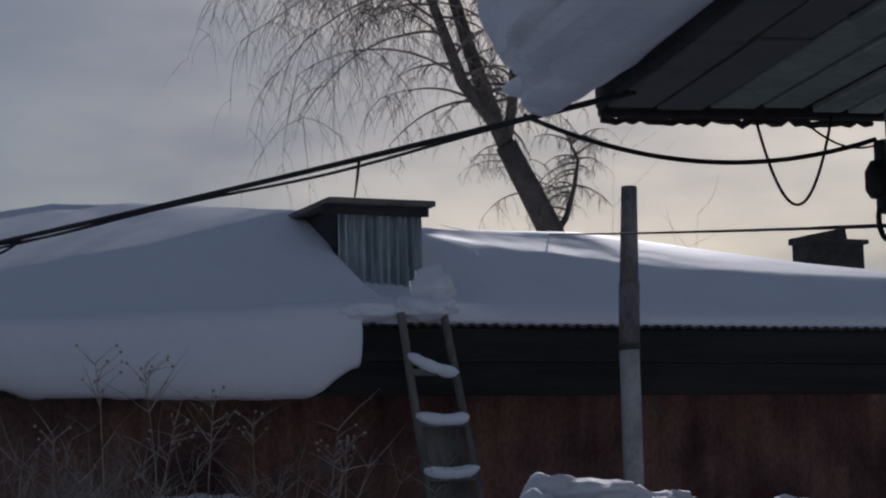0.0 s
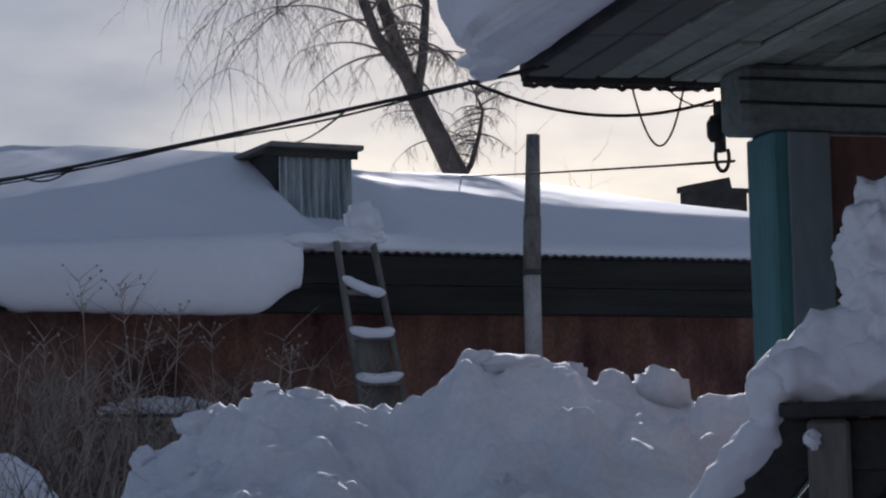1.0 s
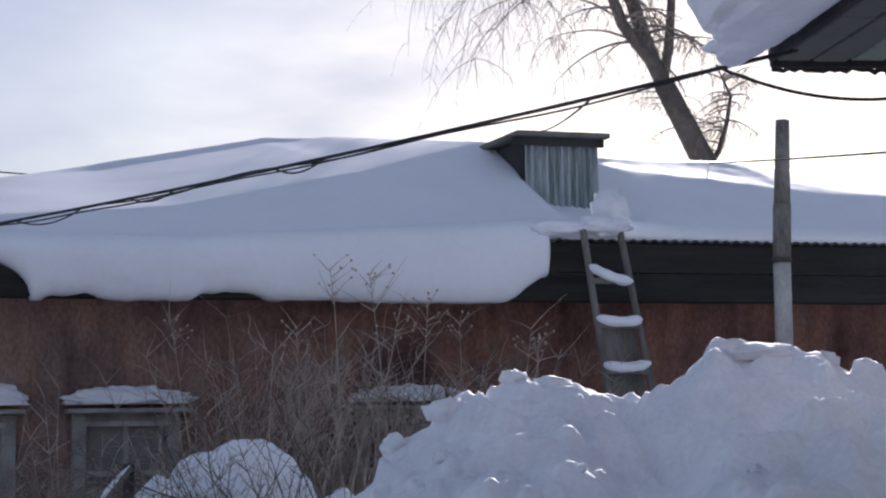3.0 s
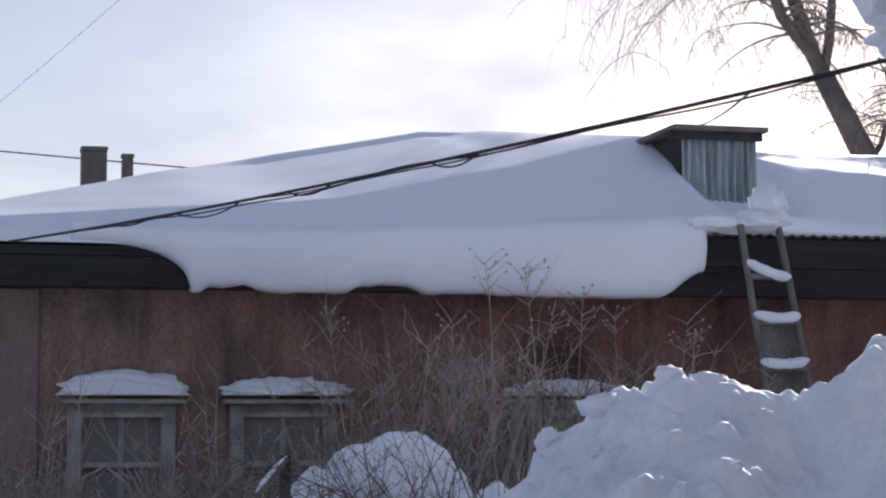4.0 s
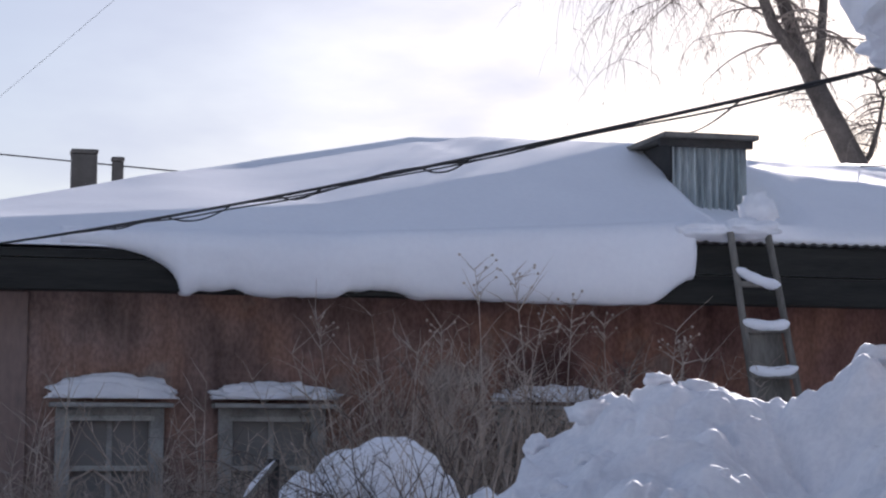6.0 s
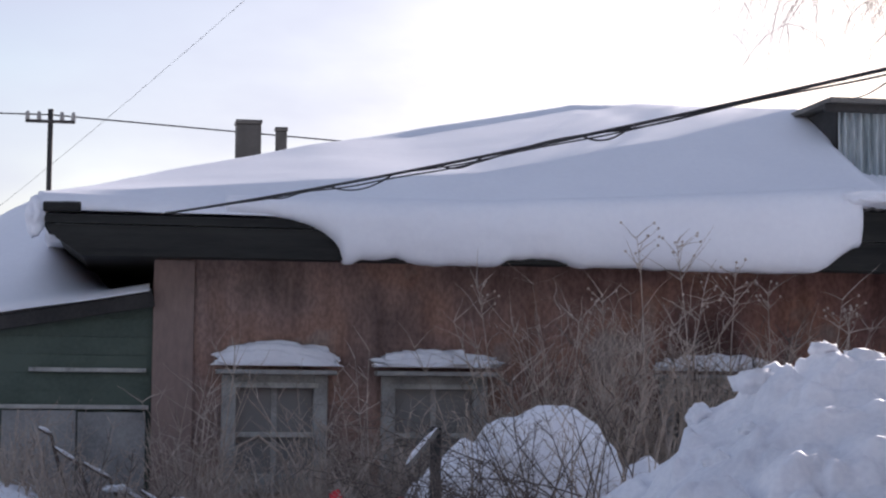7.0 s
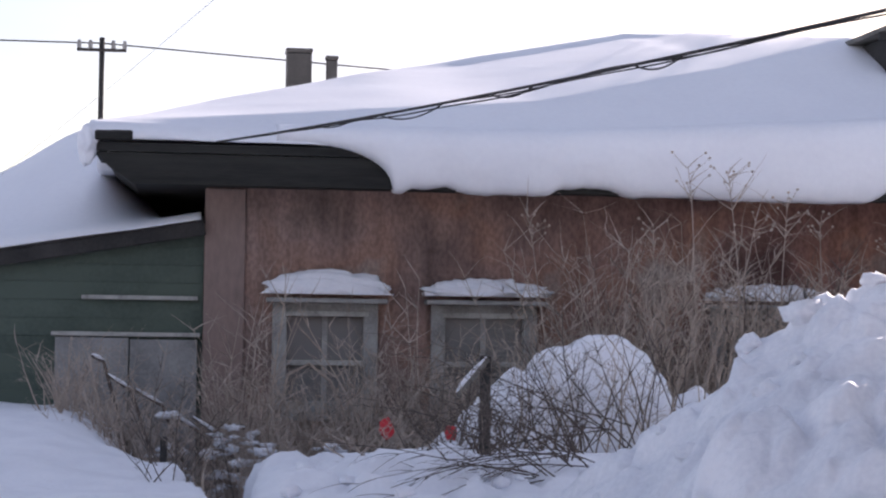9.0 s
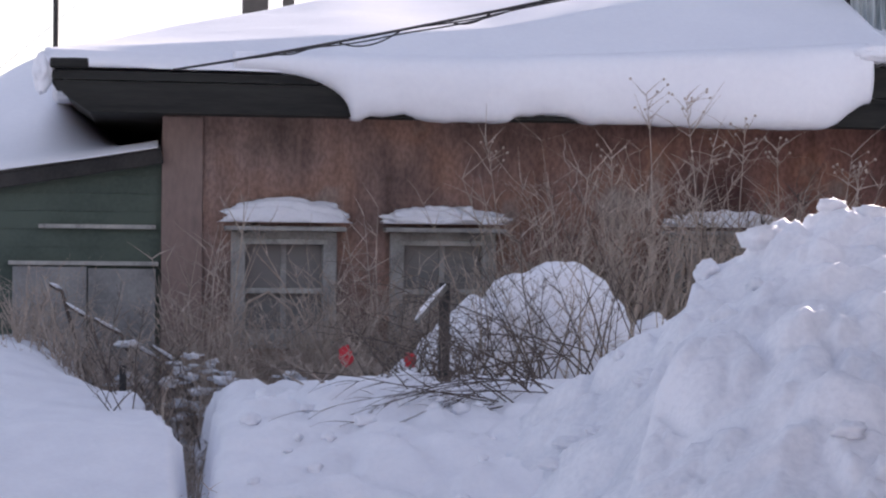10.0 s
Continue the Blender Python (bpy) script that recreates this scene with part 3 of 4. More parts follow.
def heap_z(s, d):
    crest = float(np.interp(s, HS, HZ))
    if d > 0:
        z = crest - 1.1 * d ** 1.15
    else:
        z = crest - 0.42 * (-d) ** 0.95
    wx, wy = s + 0.10 * fbm(s * 2, d * 2, 3.0, 2), d + 0.10 * fbm(s * 2, d * 2, 8.0, 2)
    big = 0.25 + 0.75 * smoothstep(0.05, 0.55, abs(d))
    k = big * (0.12 * fbm(s * 1.1, d * 1.1, 1.0, 3) + 0.13 * clods(wx * 2.6, wy * 2.6, 0.5)) + 0.085 * blocks(wx * 3.2, wy * 3.2, 2.5) + 0.032 * blocks(wx * 7.5, wy * 7.5, 3.5) + 0.014 * clods(wx * 15, wy * 15, 4.5) + 0.010 * fbm(s * 14, d * 14, 6.0, 3)
    return z - 0.058 - 0.05 * big + k


def snow_heap():
    ns, nd = 400, 240
    vs, fs = [], []
    for i in range(ns):
        s = -0.9 + 6.6 * i / (ns - 1)
        for j in range(nd):
            d = -3.6 + 5.2 * j / (nd - 1)
            p = HA + HD * s + HN * d
            edge = smoothstep(-0.9, -0.2, s)
            vs.append((p.x, p.y, max(-0.05, heap_z(s, d) * edge + (edge - 1) * 0.2)))
    for i in range(ns - 1):
        for j in range(nd - 1):
            q = i * nd + j
            fs.append((q, q + nd, q + nd + 1, q + 1))
    me = bpy.data.meshes.new("snow_bank")
    me.from_pydata(vs, [], fs)
    me.materials.append(SNOW_HEAP)
    for f in me.polygons:
        f.use_smooth = True
    heap = tagged(new("snow_bank", me), "big heap of shovelled snow with clods", "snow heap")
    rnd = random.Random(4)
    for k in range(36):
        s, d = rnd.uniform(0.6, 5.4), rnd.uniform(-2.2, 0.15)
        p = HA + HD * s + HN * d
        r = rnd.uniform(0.02, 0.06)
        bm = blob(bmesh.new(), (p.x, p.y, heap_z(s, d) + r * 0.2), (r * rnd.uniform(0.9, 1.5), r * rnd.uniform(0.8, 1.3), r * rnd.uniform(0.8, 1.1)), k, 0.6, 3, 1.6)
        part("snow_clod", bm, SNOW_HEAP, heap, smooth=True)
    for s, d, r in ((3.62, 0.0, (0.16, 0.12, 0.05)), (2.06, 0.0, (0.06, 0.07, 0.05)), (1.9, -0.66, (0.05, 0.04, 0.02)), (1.9, -0.65, (0.06, 0.04, 0.04)), (1.58, -0.55, (0.07, 0.04, 0.03)), (1.73, -0.75, (0.05, 0.04, 0.02)), (1.45, -0.75, (0.06, 0.04, 0.04)), (1.57, -0.77, (0.07, 0.04, 0.03))):
        p = HA + HD * s + HN * d
        part("snow_clod", blob(bmesh.new(), (p.x, p.y, heap_z(s, d) - 0.005), r, s, 0.28, 4, 1.6), SNOW_HEAP, heap, smooth=True)
    # broken blocks on the crest
    for s, d, size, lift in ((4.24, -0.02, (0.24, 0.20, 0.17), 0.03), (3.46, 0.0, (0.16, 0.16, 0.10), -0.06), (3.88, 0.02, (0.11, 0.10, 0.09), 0.0), (2.30, -0.1, (0.18, 0.16, 0.10), 0.0), (2.75, 0.05, (0.20, 0.16, 0.09), 0.0)):
        p = HA + HD * s + HN * d
        bm = bmesh.new()
        vs = bmesh.ops.create_cube(bm, size=1.0)["verts"]
        bmesh.ops.bevel(bm, geom=bm.edges[:], offset=0.20, segments=3, affect="EDGES")
        turned = Matrix.Rotation(radians(17 * s), 3, "Z") @ Matrix.Rotation(radians(9 * math.sin(s * 5)), 3, "X")
        for v in bm.verts:
            c = v.co
            v.co = turned @ Vector((c.x * size[0], c.y * size[1], c.z * size[2])) * (1 + 0.22 * fbm(c.x * 2 + s, c.y * 2, c.z * 2, 3)) + Vector((p.x, p.y, heap_z(s, d) + lift))
        part("snow_block", bm, SNOW_HEAP, heap, smooth=True)


snow_heap()


def loose_clods():
    rnd = random.Random(77)
    for k in range(60):
        x, y = rnd.uniform(0.4, 2.3), rnd.uniform(6.6, 9.0)
        r = rnd.uniform(0.012, 0.04)
        bm = blob(bmesh.new(), (0, 0, 0), (r * rnd.uniform(1.0, 2.0), r, r * rnd.uniform(0.6, 0.9)), k, 0.5, 2, 1.6)
        thing("snow_lump", bm, SNOW, "small loose lump of snow lying on the snow", "snow", "loose snow lumps", at=Matrix.Translation((x, y, ground_z(x, y) + r * 0.3)) @ Matrix.Rotation(rnd.uniform(0, 6), 4, "Z"), smooth=True)


loose_clods()


# ---- mound and bushes before the house ----
def mound():
    ob = thing("snow_mound", None, None, "rounded snow mound over a bush", "snow mound")
    for c, size, seed in (((2.38, 10.85, 0.70), (0.50, 0.42, 0.76), 3), ((1.95, 10.80, 0.65), (0.42, 0.33, 0.60), 8), ((2.70, 10.75, 0.62), (0.30, 0.32, 0.66), 5), ((3.02, 10.75, 0.58), (0.30, 0.30, 0.56), 9), ((1.62, 10.55, 0.62), (0.30, 0.26, 0.34), 11)):
        part("lobe", blob(bmesh.new(), c, size, seed, 0.15, 5, 1.7), SNOW, ob, smooth=True)


mound()


thing("snow_hummock", blob(blob(bmesh.new(), (1.20, 8.75, 0.70), (0.46, 0.35, 0.27), 14, 0.25, 4, 1.6), (1.62, 8.8, 0.72), (0.35, 0.3, 0.22), 15, 0.25, 4, 1.6), SNOW, "low snow hummock under drooping twigs", "snow mound", smooth=True)


# ---- trees ----
def limb(bm, start, way, length, r0, rnd, droop=0.0, n=7, sides=6, wander=0.25):
    """One bending branch; returns its points."""
    pts, d = [Vector(start)], Vector(way).normalized()
    for i in range(n):
        d = (d + Vector((rnd.uniform(-1, 1), rnd.uniform(-1, 1), rnd.uniform(-1, 1))) * wander / n ** 0.5 + Vector((0, 0, -droop / n))).normalized()
        pts.append(pts[-1] + d * length / n)
    tube(bm, pts, [r0 * (1 - 0.8 * i / n) for i in range(n + 1)], sides, cap=False)
    return pts


def tree():
    ob = thing("tree", None, None, "bare leaning birch with drooping twigs behind the house", "tree")
    rnd = random.Random(11)
    base = Vector((11.9, 22, 0.5))
    fork = Vector((10.62, 22, 6.0))
    tr = bmesh.new()
    low = Vector((11.2, 22, 4.95))
    tube(tr, [base, low.lerp(base, 0.4), low, low.lerp(fork, 0.5), fork], [0.26, 0.21, 0.17, 0.15, 0.14], 12)
    heads = []
    for a_, b_, c_, r in (((10.45, 22, 6.3), (10.05, 22.0, 6.75), (9.6, 22, 7.9), 0.10), ((10.5, 22.1, 6.35), (10.2, 22.1, 7.2), (9.75, 22.2, 8.8), 0.11), ((10.72, 22, 6.5), (10.78, 22, 7.2), (10.9, 22.1, 9.0), 0.07)):
        pts = [fork, Vector(a_), Vector(b_), Vector(c_), Vector(c_) + (Vector(c_) - Vector(b_)) * 0.9]
        tube(tr, pts, [r, r * 0.95, r * 0.8, r * 0.55, r * 0.2], 10)
        heads.append(pts)
    side = [Vector((11.25, 22, 4.9)), Vector((11.42, 22, 5.1)), Vector((11.55, 22, 5.5)), Vector((11.62, 22, 5.85)), Vector((11.45, 22, 6.2))]
    tube(tr, side, [0.05, 0.04, 0.03, 0.022, 0.01], 8)
    part("trunk", tr, BARK, ob, smooth=True)
    heads.append(side)
    cr = bmesh.new()

    def spray(p, way, ln, r, subs, droop):
        b1 = limb(cr, p, way, ln, r, rnd, droop, 9, 4, 0.22)
        for _ in range(subs):
            q = b1[rnd.randrange(2, len(b1))]
            a2 = rnd.uniform(0, math.tau)
            b2 = limb(cr, q, (math.cos(a2), math.sin(a2), rnd.uniform(-0.8, 0.2)), ln * rnd.uniform(0.22, 0.58), r * 0.34, rnd, 1.7, 7, 3, 0.26)
            for _ in range(4):
                q2 = b2[rnd.randrange(1, len(b2))]
                a3 = rnd.uniform(0, math.tau)
                limb(cr, q2, (math.cos(a3), math.sin(a3), rnd.uniform(-1.2, 0.0)), ln * rnd.uniform(0.08, 0.26), r * 0.20, rnd, 1.8, 5, 3, 0.35)

    for pts in heads:
        small = pts is side
        for _ in range(26 if small else 18):
            i = rnd.randrange(1, len(pts) - 1)
            p = pts[i].lerp(pts[i + 1], rnd.random())
            ang = rnd.uniform(0, math.tau)
            ln = rnd.uniform(0.3, 0.7) if small else rnd.uniform(0.6, 1.3)
            spray(p, (math.cos(ang), math.sin(ang) * 0.7, rnd.uniform(-0.1, 0.6)), ln, 0.014 if small else 0.02, 8, 0.9)
    # long limbs that arch out and droop
    for k in range(36):
        pts = heads[k % 3]
        p = pts[rnd.choice((2, 3))].lerp(pts[3], rnd.random())
        spray(p, (-rnd.uniform(0.5, 1.0), rnd.uniform(-0.5, 0.5), rnd.uniform(0.1, 0.7)), rnd.uniform(1.3, 2.9), 0.017, 15, 1.1)
    for k in range(9):
        p = fork.lerp(low, rnd.random() * 0.6)
        spray(p, (rnd.choice((-1, -1, 1)) * rnd.uniform(0.6, 1), rnd.uniform(-0.4, 0.4), rnd.uniform(0.0, 0.5)), rnd.uniform(0.35, 0.75), 0.012, 9, 0.8)
    part("crown", cr, CROWN_TWIG, ob)


tree()


# ---- porch ----
PT, PU, PV = Vector((3.05, 5.45, 0)), Vector((0.975, -0.223, 0)), Vector((-0.223, -0.975, 0))


def porch_matrix():
    m = Matrix.Identity(4)
    for i in range(3):
        m[i][0], m[i][1], m[i][2], m[i][3] = PU[i], -PV[i], (0, 0, 1)[i], PT[i]
    return m


def porch():
    m = porch_matrix()  # x along the eave, y away from the viewer, origin at the far corner
    ob = thing("porch", None, None, "teal wooden porch with a planked canopy", "porch")
    rnd = random.Random(6)
    # old planks of uneven width, butted at staggered joints; the outer ones are darker
    x1 = 0.004
    while x1 < 3.15:
        wide = rnd.uniform(0.075, 0.125)
        cuts = [-2.5, rnd.uniform(-1.9, -1.3), rnd.uniform(-0.9, -0.45), rnd.uniform(-0.012, 0.012)]
        for y0, y1 in zip(cuts, cuts[1:]):
            dz, skew = rnd.uniform(-0.010, 0.007), Matrix.Rotation(radians(rnd.uniform(-0.5, 0.5)), 4, "Z")
            plank = boxed(-wide / 2, wide / 2, (y0 - y1) / 2 + 0.004, (y1 - y0) / 2 - 0.004, 2.785 + dz, 2.806 + dz, 0.004, m @ Matrix.Translation((x1 + wide / 2, (y0 + y1) / 2, 0)) @ skew)
            part("soffit_plank", plank, DARK_PLANK if x1 < 0.26 else SOFFIT, ob, "darker outer plank" if x1 < 0.26 else "")
        x1 += wide + rnd.uniform(0.008, 0.02)
    part("edge_board", boxed(-0.01, 3.2, 0.016, 0.04, 2.765, 2.84, 0.006, m), DARK_WOOD, ob)
    part("edge_board", boxed(-0.022, -0.002, -2.5, 0.012, 2.78, 2.835, 0.006, m), DARK_WOOD, ob)
    part("roof_deck", boxed(-0.01, 3.2, -2.5, 0.0, 2.816, 2.86, 0, m), DARK_WOOD, ob)
    part("rim_scale", tube(bmesh.new(), [m @ Vector((k * 0.02, 0.045, 2.762 + 0.012 * fbm(k * 0.31, 2.0) + 0.004 * math.sin(k * 2.7))) for k in range(36)], [0.008 + 0.006 * abs(fbm(k * 0.43, 7.0)) for k in range(36)], 6), DARK_WOOD, ob, "ragged dark edge")
    part("beam", boxed(0.65, 3.2, -0.34, -0.12, 2.56, 2.78, 0.02, m), BEAM, ob)
    part("post", boxed(0.745, 0.955, -0.335, -0.115, 0.0, 2.558, 0.012, m), TEAL, ob, "teal painted boarded post")
    # thin added skin that carries the shaded tone of the post's front face
    part("post_front", boxed(0.80, 0.95, -0.349, -0.336, 0.0, 2.55, 0.003, m), POST_SHADE, ob, "post front in the slate tone of its shaded side")
    part("back_wall", boxed(0.95, 3.2, -0.30, -0.24, 0.0, 2.545, 0, m), RED_WALL, ob, "red-brown boards")
    bm = bmesh.new()
    vs = bmesh.ops.create_icosphere(bm, subdivisions=6, radius=1.0)["verts"]
    for v in vs:
        d = v.co.copy()
        q = Vector([math.copysign(abs(c) ** 0.24, c) for c in d])
        q = q * (1 + 0.10 * fbm(q.x * 1.8, q.y * 1.8 + 4, q.z * 1.5, 4))
        q = q * (1 + 0.012 * fbm(q.x * 22, q.y * 22, q.z * 9, 3))
        v.co = m @ Vector((1.42 + q.x * 1.765, -1.24 + q.y * 1.40, 3.10 + q.z * 0.27 - 0.10 * (1 - smoothstep(-0.18, 0.02, 1.42 + q.x * 1.765)) * (q.z < 0)))
    thing("porch_snow", bm, SNOW, "thick rounded snow cap on the porch canopy", "snow", smooth=True)


porch()


# added out of view: walls and roofs that block skylight beside and behind the viewer
def unseen_home():
    ob = thing("unseen_home_wall", None, None, "unseen red-brown house walls and roofs added to cut skylight", "house")
    part("side_wall", boxed(4.6, 4.85, -5.0, 3.3, 0.0, 3.1), RED_WALL, ob)
    part("back_wall", boxed(-5.0, 4.6, -5.25, -5.0, 0.0, 3.1), RED_WALL, ob)
    part("roof", boxed(4.3, 9.5, -5.6, 3.4, 3.15, 3.35, 0.02, Matrix.Translation((4.3, 0, 3.2)) @ Matrix.Rotation(radians(-24), 4, "Y") @ Matrix.Translation((-4.3, 0, -3.2))), SLATE, ob)
    part("roof", boxed(-5.2, 5.0, -10.0, -4.7, 3.15, 3.35, 0.02, Matrix.Translation((0, -4.7, 3.2)) @ Matrix.Rotation(radians(-24), 4, "X") @ Matrix.Translation((0, 4.7, -3.2))), SLATE, ob)


unseen_home()


# ---- cables ----
def cables():
    ob = thing("power_cable", None, None, "twisted black power cables slung between porch and house", "cable")
    A, B = (0.15, 12.36, 2.72), (3.02, 5.25, 2.78)
    part("cable_strand", tube(bmesh.new(), rope(A, B, 0.045, 60), 0.0075, 6), CABLE, ob, smooth=True)
    part("cable_strand", tube(bmesh.new(), rope(A, B, 0.065, 90, 0.05, 2), 0.0045, 5), CABLE, ob, smooth=True)
    part("cable_strand", tube(bmesh.new(), rope(A, B, 0.05, 90, 0.035, 5), 0.004, 5), CABLE, ob, smooth=True)
    run = rope(A, B, 0.05, 200)
    for s0, s1, sag in ((0.20, 0.26, 0.02), (0.308, 0.397, 0.045), (0.463, 0.512, 0.03), (0.62, 0.665, 0.035)):
        part("slack_loop", tube(bmesh.new(), rope(run[int(s0 * 200)], run[int(s1 * 200)], sag, 16), 0.0045, 5), CABLE, ob, smooth=True)


cables()


def porch_wires():
    m = porch_matrix()
    ob = thing("porch_wire", None, None, "thin black house wires looped under the canopy", "wire")
    a_, b_ = (2.89, 5.573, 2.78), (3.69, 5.255, 2.705)
    part("wire_strand", tube(bmesh.new(), rope(a_, b_, 0.085, 40), 0.006, 6), CABLE, ob, smooth=True)
    part("wire_loop", tube(bmesh.new(), rope((3.44, 5.40, 2.775), (3.595, 5.30, 2.765), 0.22, 30), 0.004, 5), CABLE, ob, smooth=True)
    part("wire_loop", tube(bmesh.new(), rope((3.53, 5.33, 2.76), (3.69, 5.26, 2.69), 0.03, 20), 0.003, 5), CABLE, ob, smooth=True)
    for z, dz in ((2.725, 0.02), (2.645, 0.005)):
        part("wire_strand", tube(bmesh.new(), rope(m @ Vector((0.63, -0.352, z)), m @ Vector((2.6, -0.352, z + dz)), 0.008, 20), 0.006, 5), CABLE, ob, smooth=True)
    ob = thing("insulator_bracket", None, None, "dark iron bracket with insulator on the porch beam", "bracket")
    part("arm", boxed(3.68, 3.71, 5.22, 5.26, 2.52, 2.70, 0.006), CABLE, ob)
    part("insulator", tube(bmesh.new(), [(3.67, 5.225, 2.555), (3.67, 5.225, 2.575), (3.67, 5.225, 2.62), (3.67, 5.225, 2.645)], [0.022, 0.034, 0.034, 0.02], 14), CABLE, ob, smooth=True)
    hook = [(3.68 + 0.028 * math.cos(t), 5.21, 2.50 + 0.05 * math.sin(t)) for t in np.linspace(2.6, 6.9, 16)]
    part("hook", tube(bmesh.new(), hook, 0.007, 6), CABLE, ob, smooth=True)


porch_wires()


def snow_roll(bm, pts, radii, seed, sides=40):
    """A lumpy roll of snow along points."""
    pts = [Vector(p) for p in pts]
    dense, rad = [], []
    for i in range(len(pts) - 1):
        for k in range(16):
            dense.append(pts[i].lerp(pts[i + 1], k / 16))
            rad.append(radii[i] + (radii[i + 1] - radii[i]) * k / 16)
    dense.append(pts[-1])
    rad.append(radii[-1])
    n0 = len(bm.verts)
    tube(bm, dense, rad, sides)
    bm.verts.ensure_lookup_table()
    for i in range(n0, len(bm.verts)):
        v = bm.verts[i]
        c = dense[min((i - n0) // sides, len(dense) - 1)]
        d = v.co - c
        v.co = c + d * (1 + 0.34 * fbm(v.co.x * 6 + seed, v.co.y * 6, v.co.z * 6, 3) + 0.22 * fbm(v.co.x * 19, v.co.y * 19 + seed, v.co.z * 19, 3))
    return bm


def porch_railing():
    ob = thing("porch_railing", None, None, "dark wooden stair railing buried in snow", "railing")
    part("newel_post", boxed(3.19, 3.31, 3.78, 3.90, 0.0, 1.96, 0.01), DARK_WOOD, ob)
    for z0, z1 in ((1.86, 1.02), (1.60, 0.76)):
        d = Vector((2.58, 4.30, z1 - 0.09)) - Vector((3.17, 3.88, z0 - 0.09))
        rot = d.to_track_quat("X", "Z").to_matrix().to_4x4()
        bm = boxed(0, d.length, -0.03, 0.03, -0.10, 0.05 if z0 > 1.7 else 0.06, 0.008, Matrix.Translation((3.17, 3.88, z0 - 0.09)) @ rot)
        part("handrail" if z0 > 1.7 else "lower_rail", bm, DARK_WOOD, ob)
    rot = Matrix.Translation((2.98, 4.0, 0)) @ Matrix.Rotation(radians(-38), 4, "Z")
    part("shelf_board", boxed(0.0, 1.2, -0.10, 0.10, 1.60, 1.64, 0.006, rot), DARK_WOOD, ob)
    part("side_board", boxed(0.03, 1.2, -0.02, 0.02, 1.46, 1.595, 0.006, rot), DARK_WOOD, ob)
    part("side_board", boxed(0.24, 1.2, 0.03, 0.06, 1.30, 1.595, 0.006, rot), RED_WALL, ob, "red-brown boards")
    part("leg", boxed(0.07, 0.18, -0.07, -0.025, 0.0, 1.595, 0.012, rot), OLD_WOOD, ob, "weathered grey post")
    bm = bmesh.new()
    blob(bm, (3.26, 3.84, 2.05), (0.145, 0.145, 0.17), 2, 0.30, 5, 2.6)
    blob(bm, (3.25, 3.84, 1.92), (0.13, 0.13, 0.16), 5, 0.30, 5, 2.6)
    thing("leg_snow", blob(bmesh.new(), rot @ Vector((0.085, -0.078, 1.545)), (0.024, 0.016, 0.026), 7, 0.4, 4, 2.0), SNOW, "snow lump stuck under the shelf board", "snow", smooth=True)
    thing("post_snow", bm, SNOW, "tall rounded snow cap on the newel post", "snow", smooth=True)
    bm = bmesh.new()
    snow_roll(bm, [(3.30, 3.80, 1.85), (3.10, 3.94, 1.79), (3.01, 4.01, 1.70), (2.975, 4.04, 1.57), (2.87, 4.11, 1.42), (2.62, 4.28, 1.12)], [0.08, 0.09, 0.082, 0.062, 0.05, 0.05], 3)
    thing("rail_snow", bm, SNOW, "lumpy snow lying on the sloping handrail", "snow", smooth=True)
    bm = bmesh.new()
    snow_roll(bm, [(2.97, 4.02, 1.70), (3.15, 3.88, 1.72), (3.5, 3.60, 1.74), (3.9, 3.28, 1.74)], [0.07, 0.085, 0.09, 0.09], 8)
    thing("shelf_snow", bm, SNOW, "snow lying along the shelf board", "snow", smooth=True)
    bm = bmesh.new()
    blob(bm, (3.42, 3.72, 1.00), (0.42, 0.30, 0.44), 12, 0.25, 5, 1.6)
    blob(bm, (3.10, 4.28, 0.92), (0.28, 0.20, 0.42), 17, 0.25, 5, 1.6)
    thing("step_snow", bm, SNOW, "heaped snow on the porch steps", "snow", smooth=True)


porch_railing()


# ---- dry shrubs, canes and weeds ----
def cane(bm, base, tall, lean, rnd, r=0.006, twigs=5, tuft=False, wander=0.16):
    way = Vector((lean[0], lean[1], 1.0))
    pts = limb(bm, base, way, tall, r, rnd, 0.1, 8, 4, wander)
    for _ in range(twigs):
        i = rnd.randrange(3, len(pts))
        a_ = rnd.uniform(0, math.tau)
        limb(bm, pts[i], (math.cos(a_) * 0.7, math.sin(a_) * 0.7, rnd.uniform(0.3, 1.0)), tall * rnd.uniform(0.08, 0.25), r * 0.5, rnd, 0.1, 4, 3, 0.3)
    if tuft:
        for _ in range(9):
            a_ = rnd.uniform(0, math.tau)
            end = limb(bm, pts[-2].lerp(pts[-1], rnd.random()), (math.cos(a_), math.sin(a_), rnd.uniform(0.2, 1.2)), tall * 0.09, r * 0.45, rnd, 0.0, 3, 3, 0.3)
            bmesh.ops.create_icosphere(bm, subdivisions=1, radius=0.010, matrix=Matrix.Translation(end[-1]))


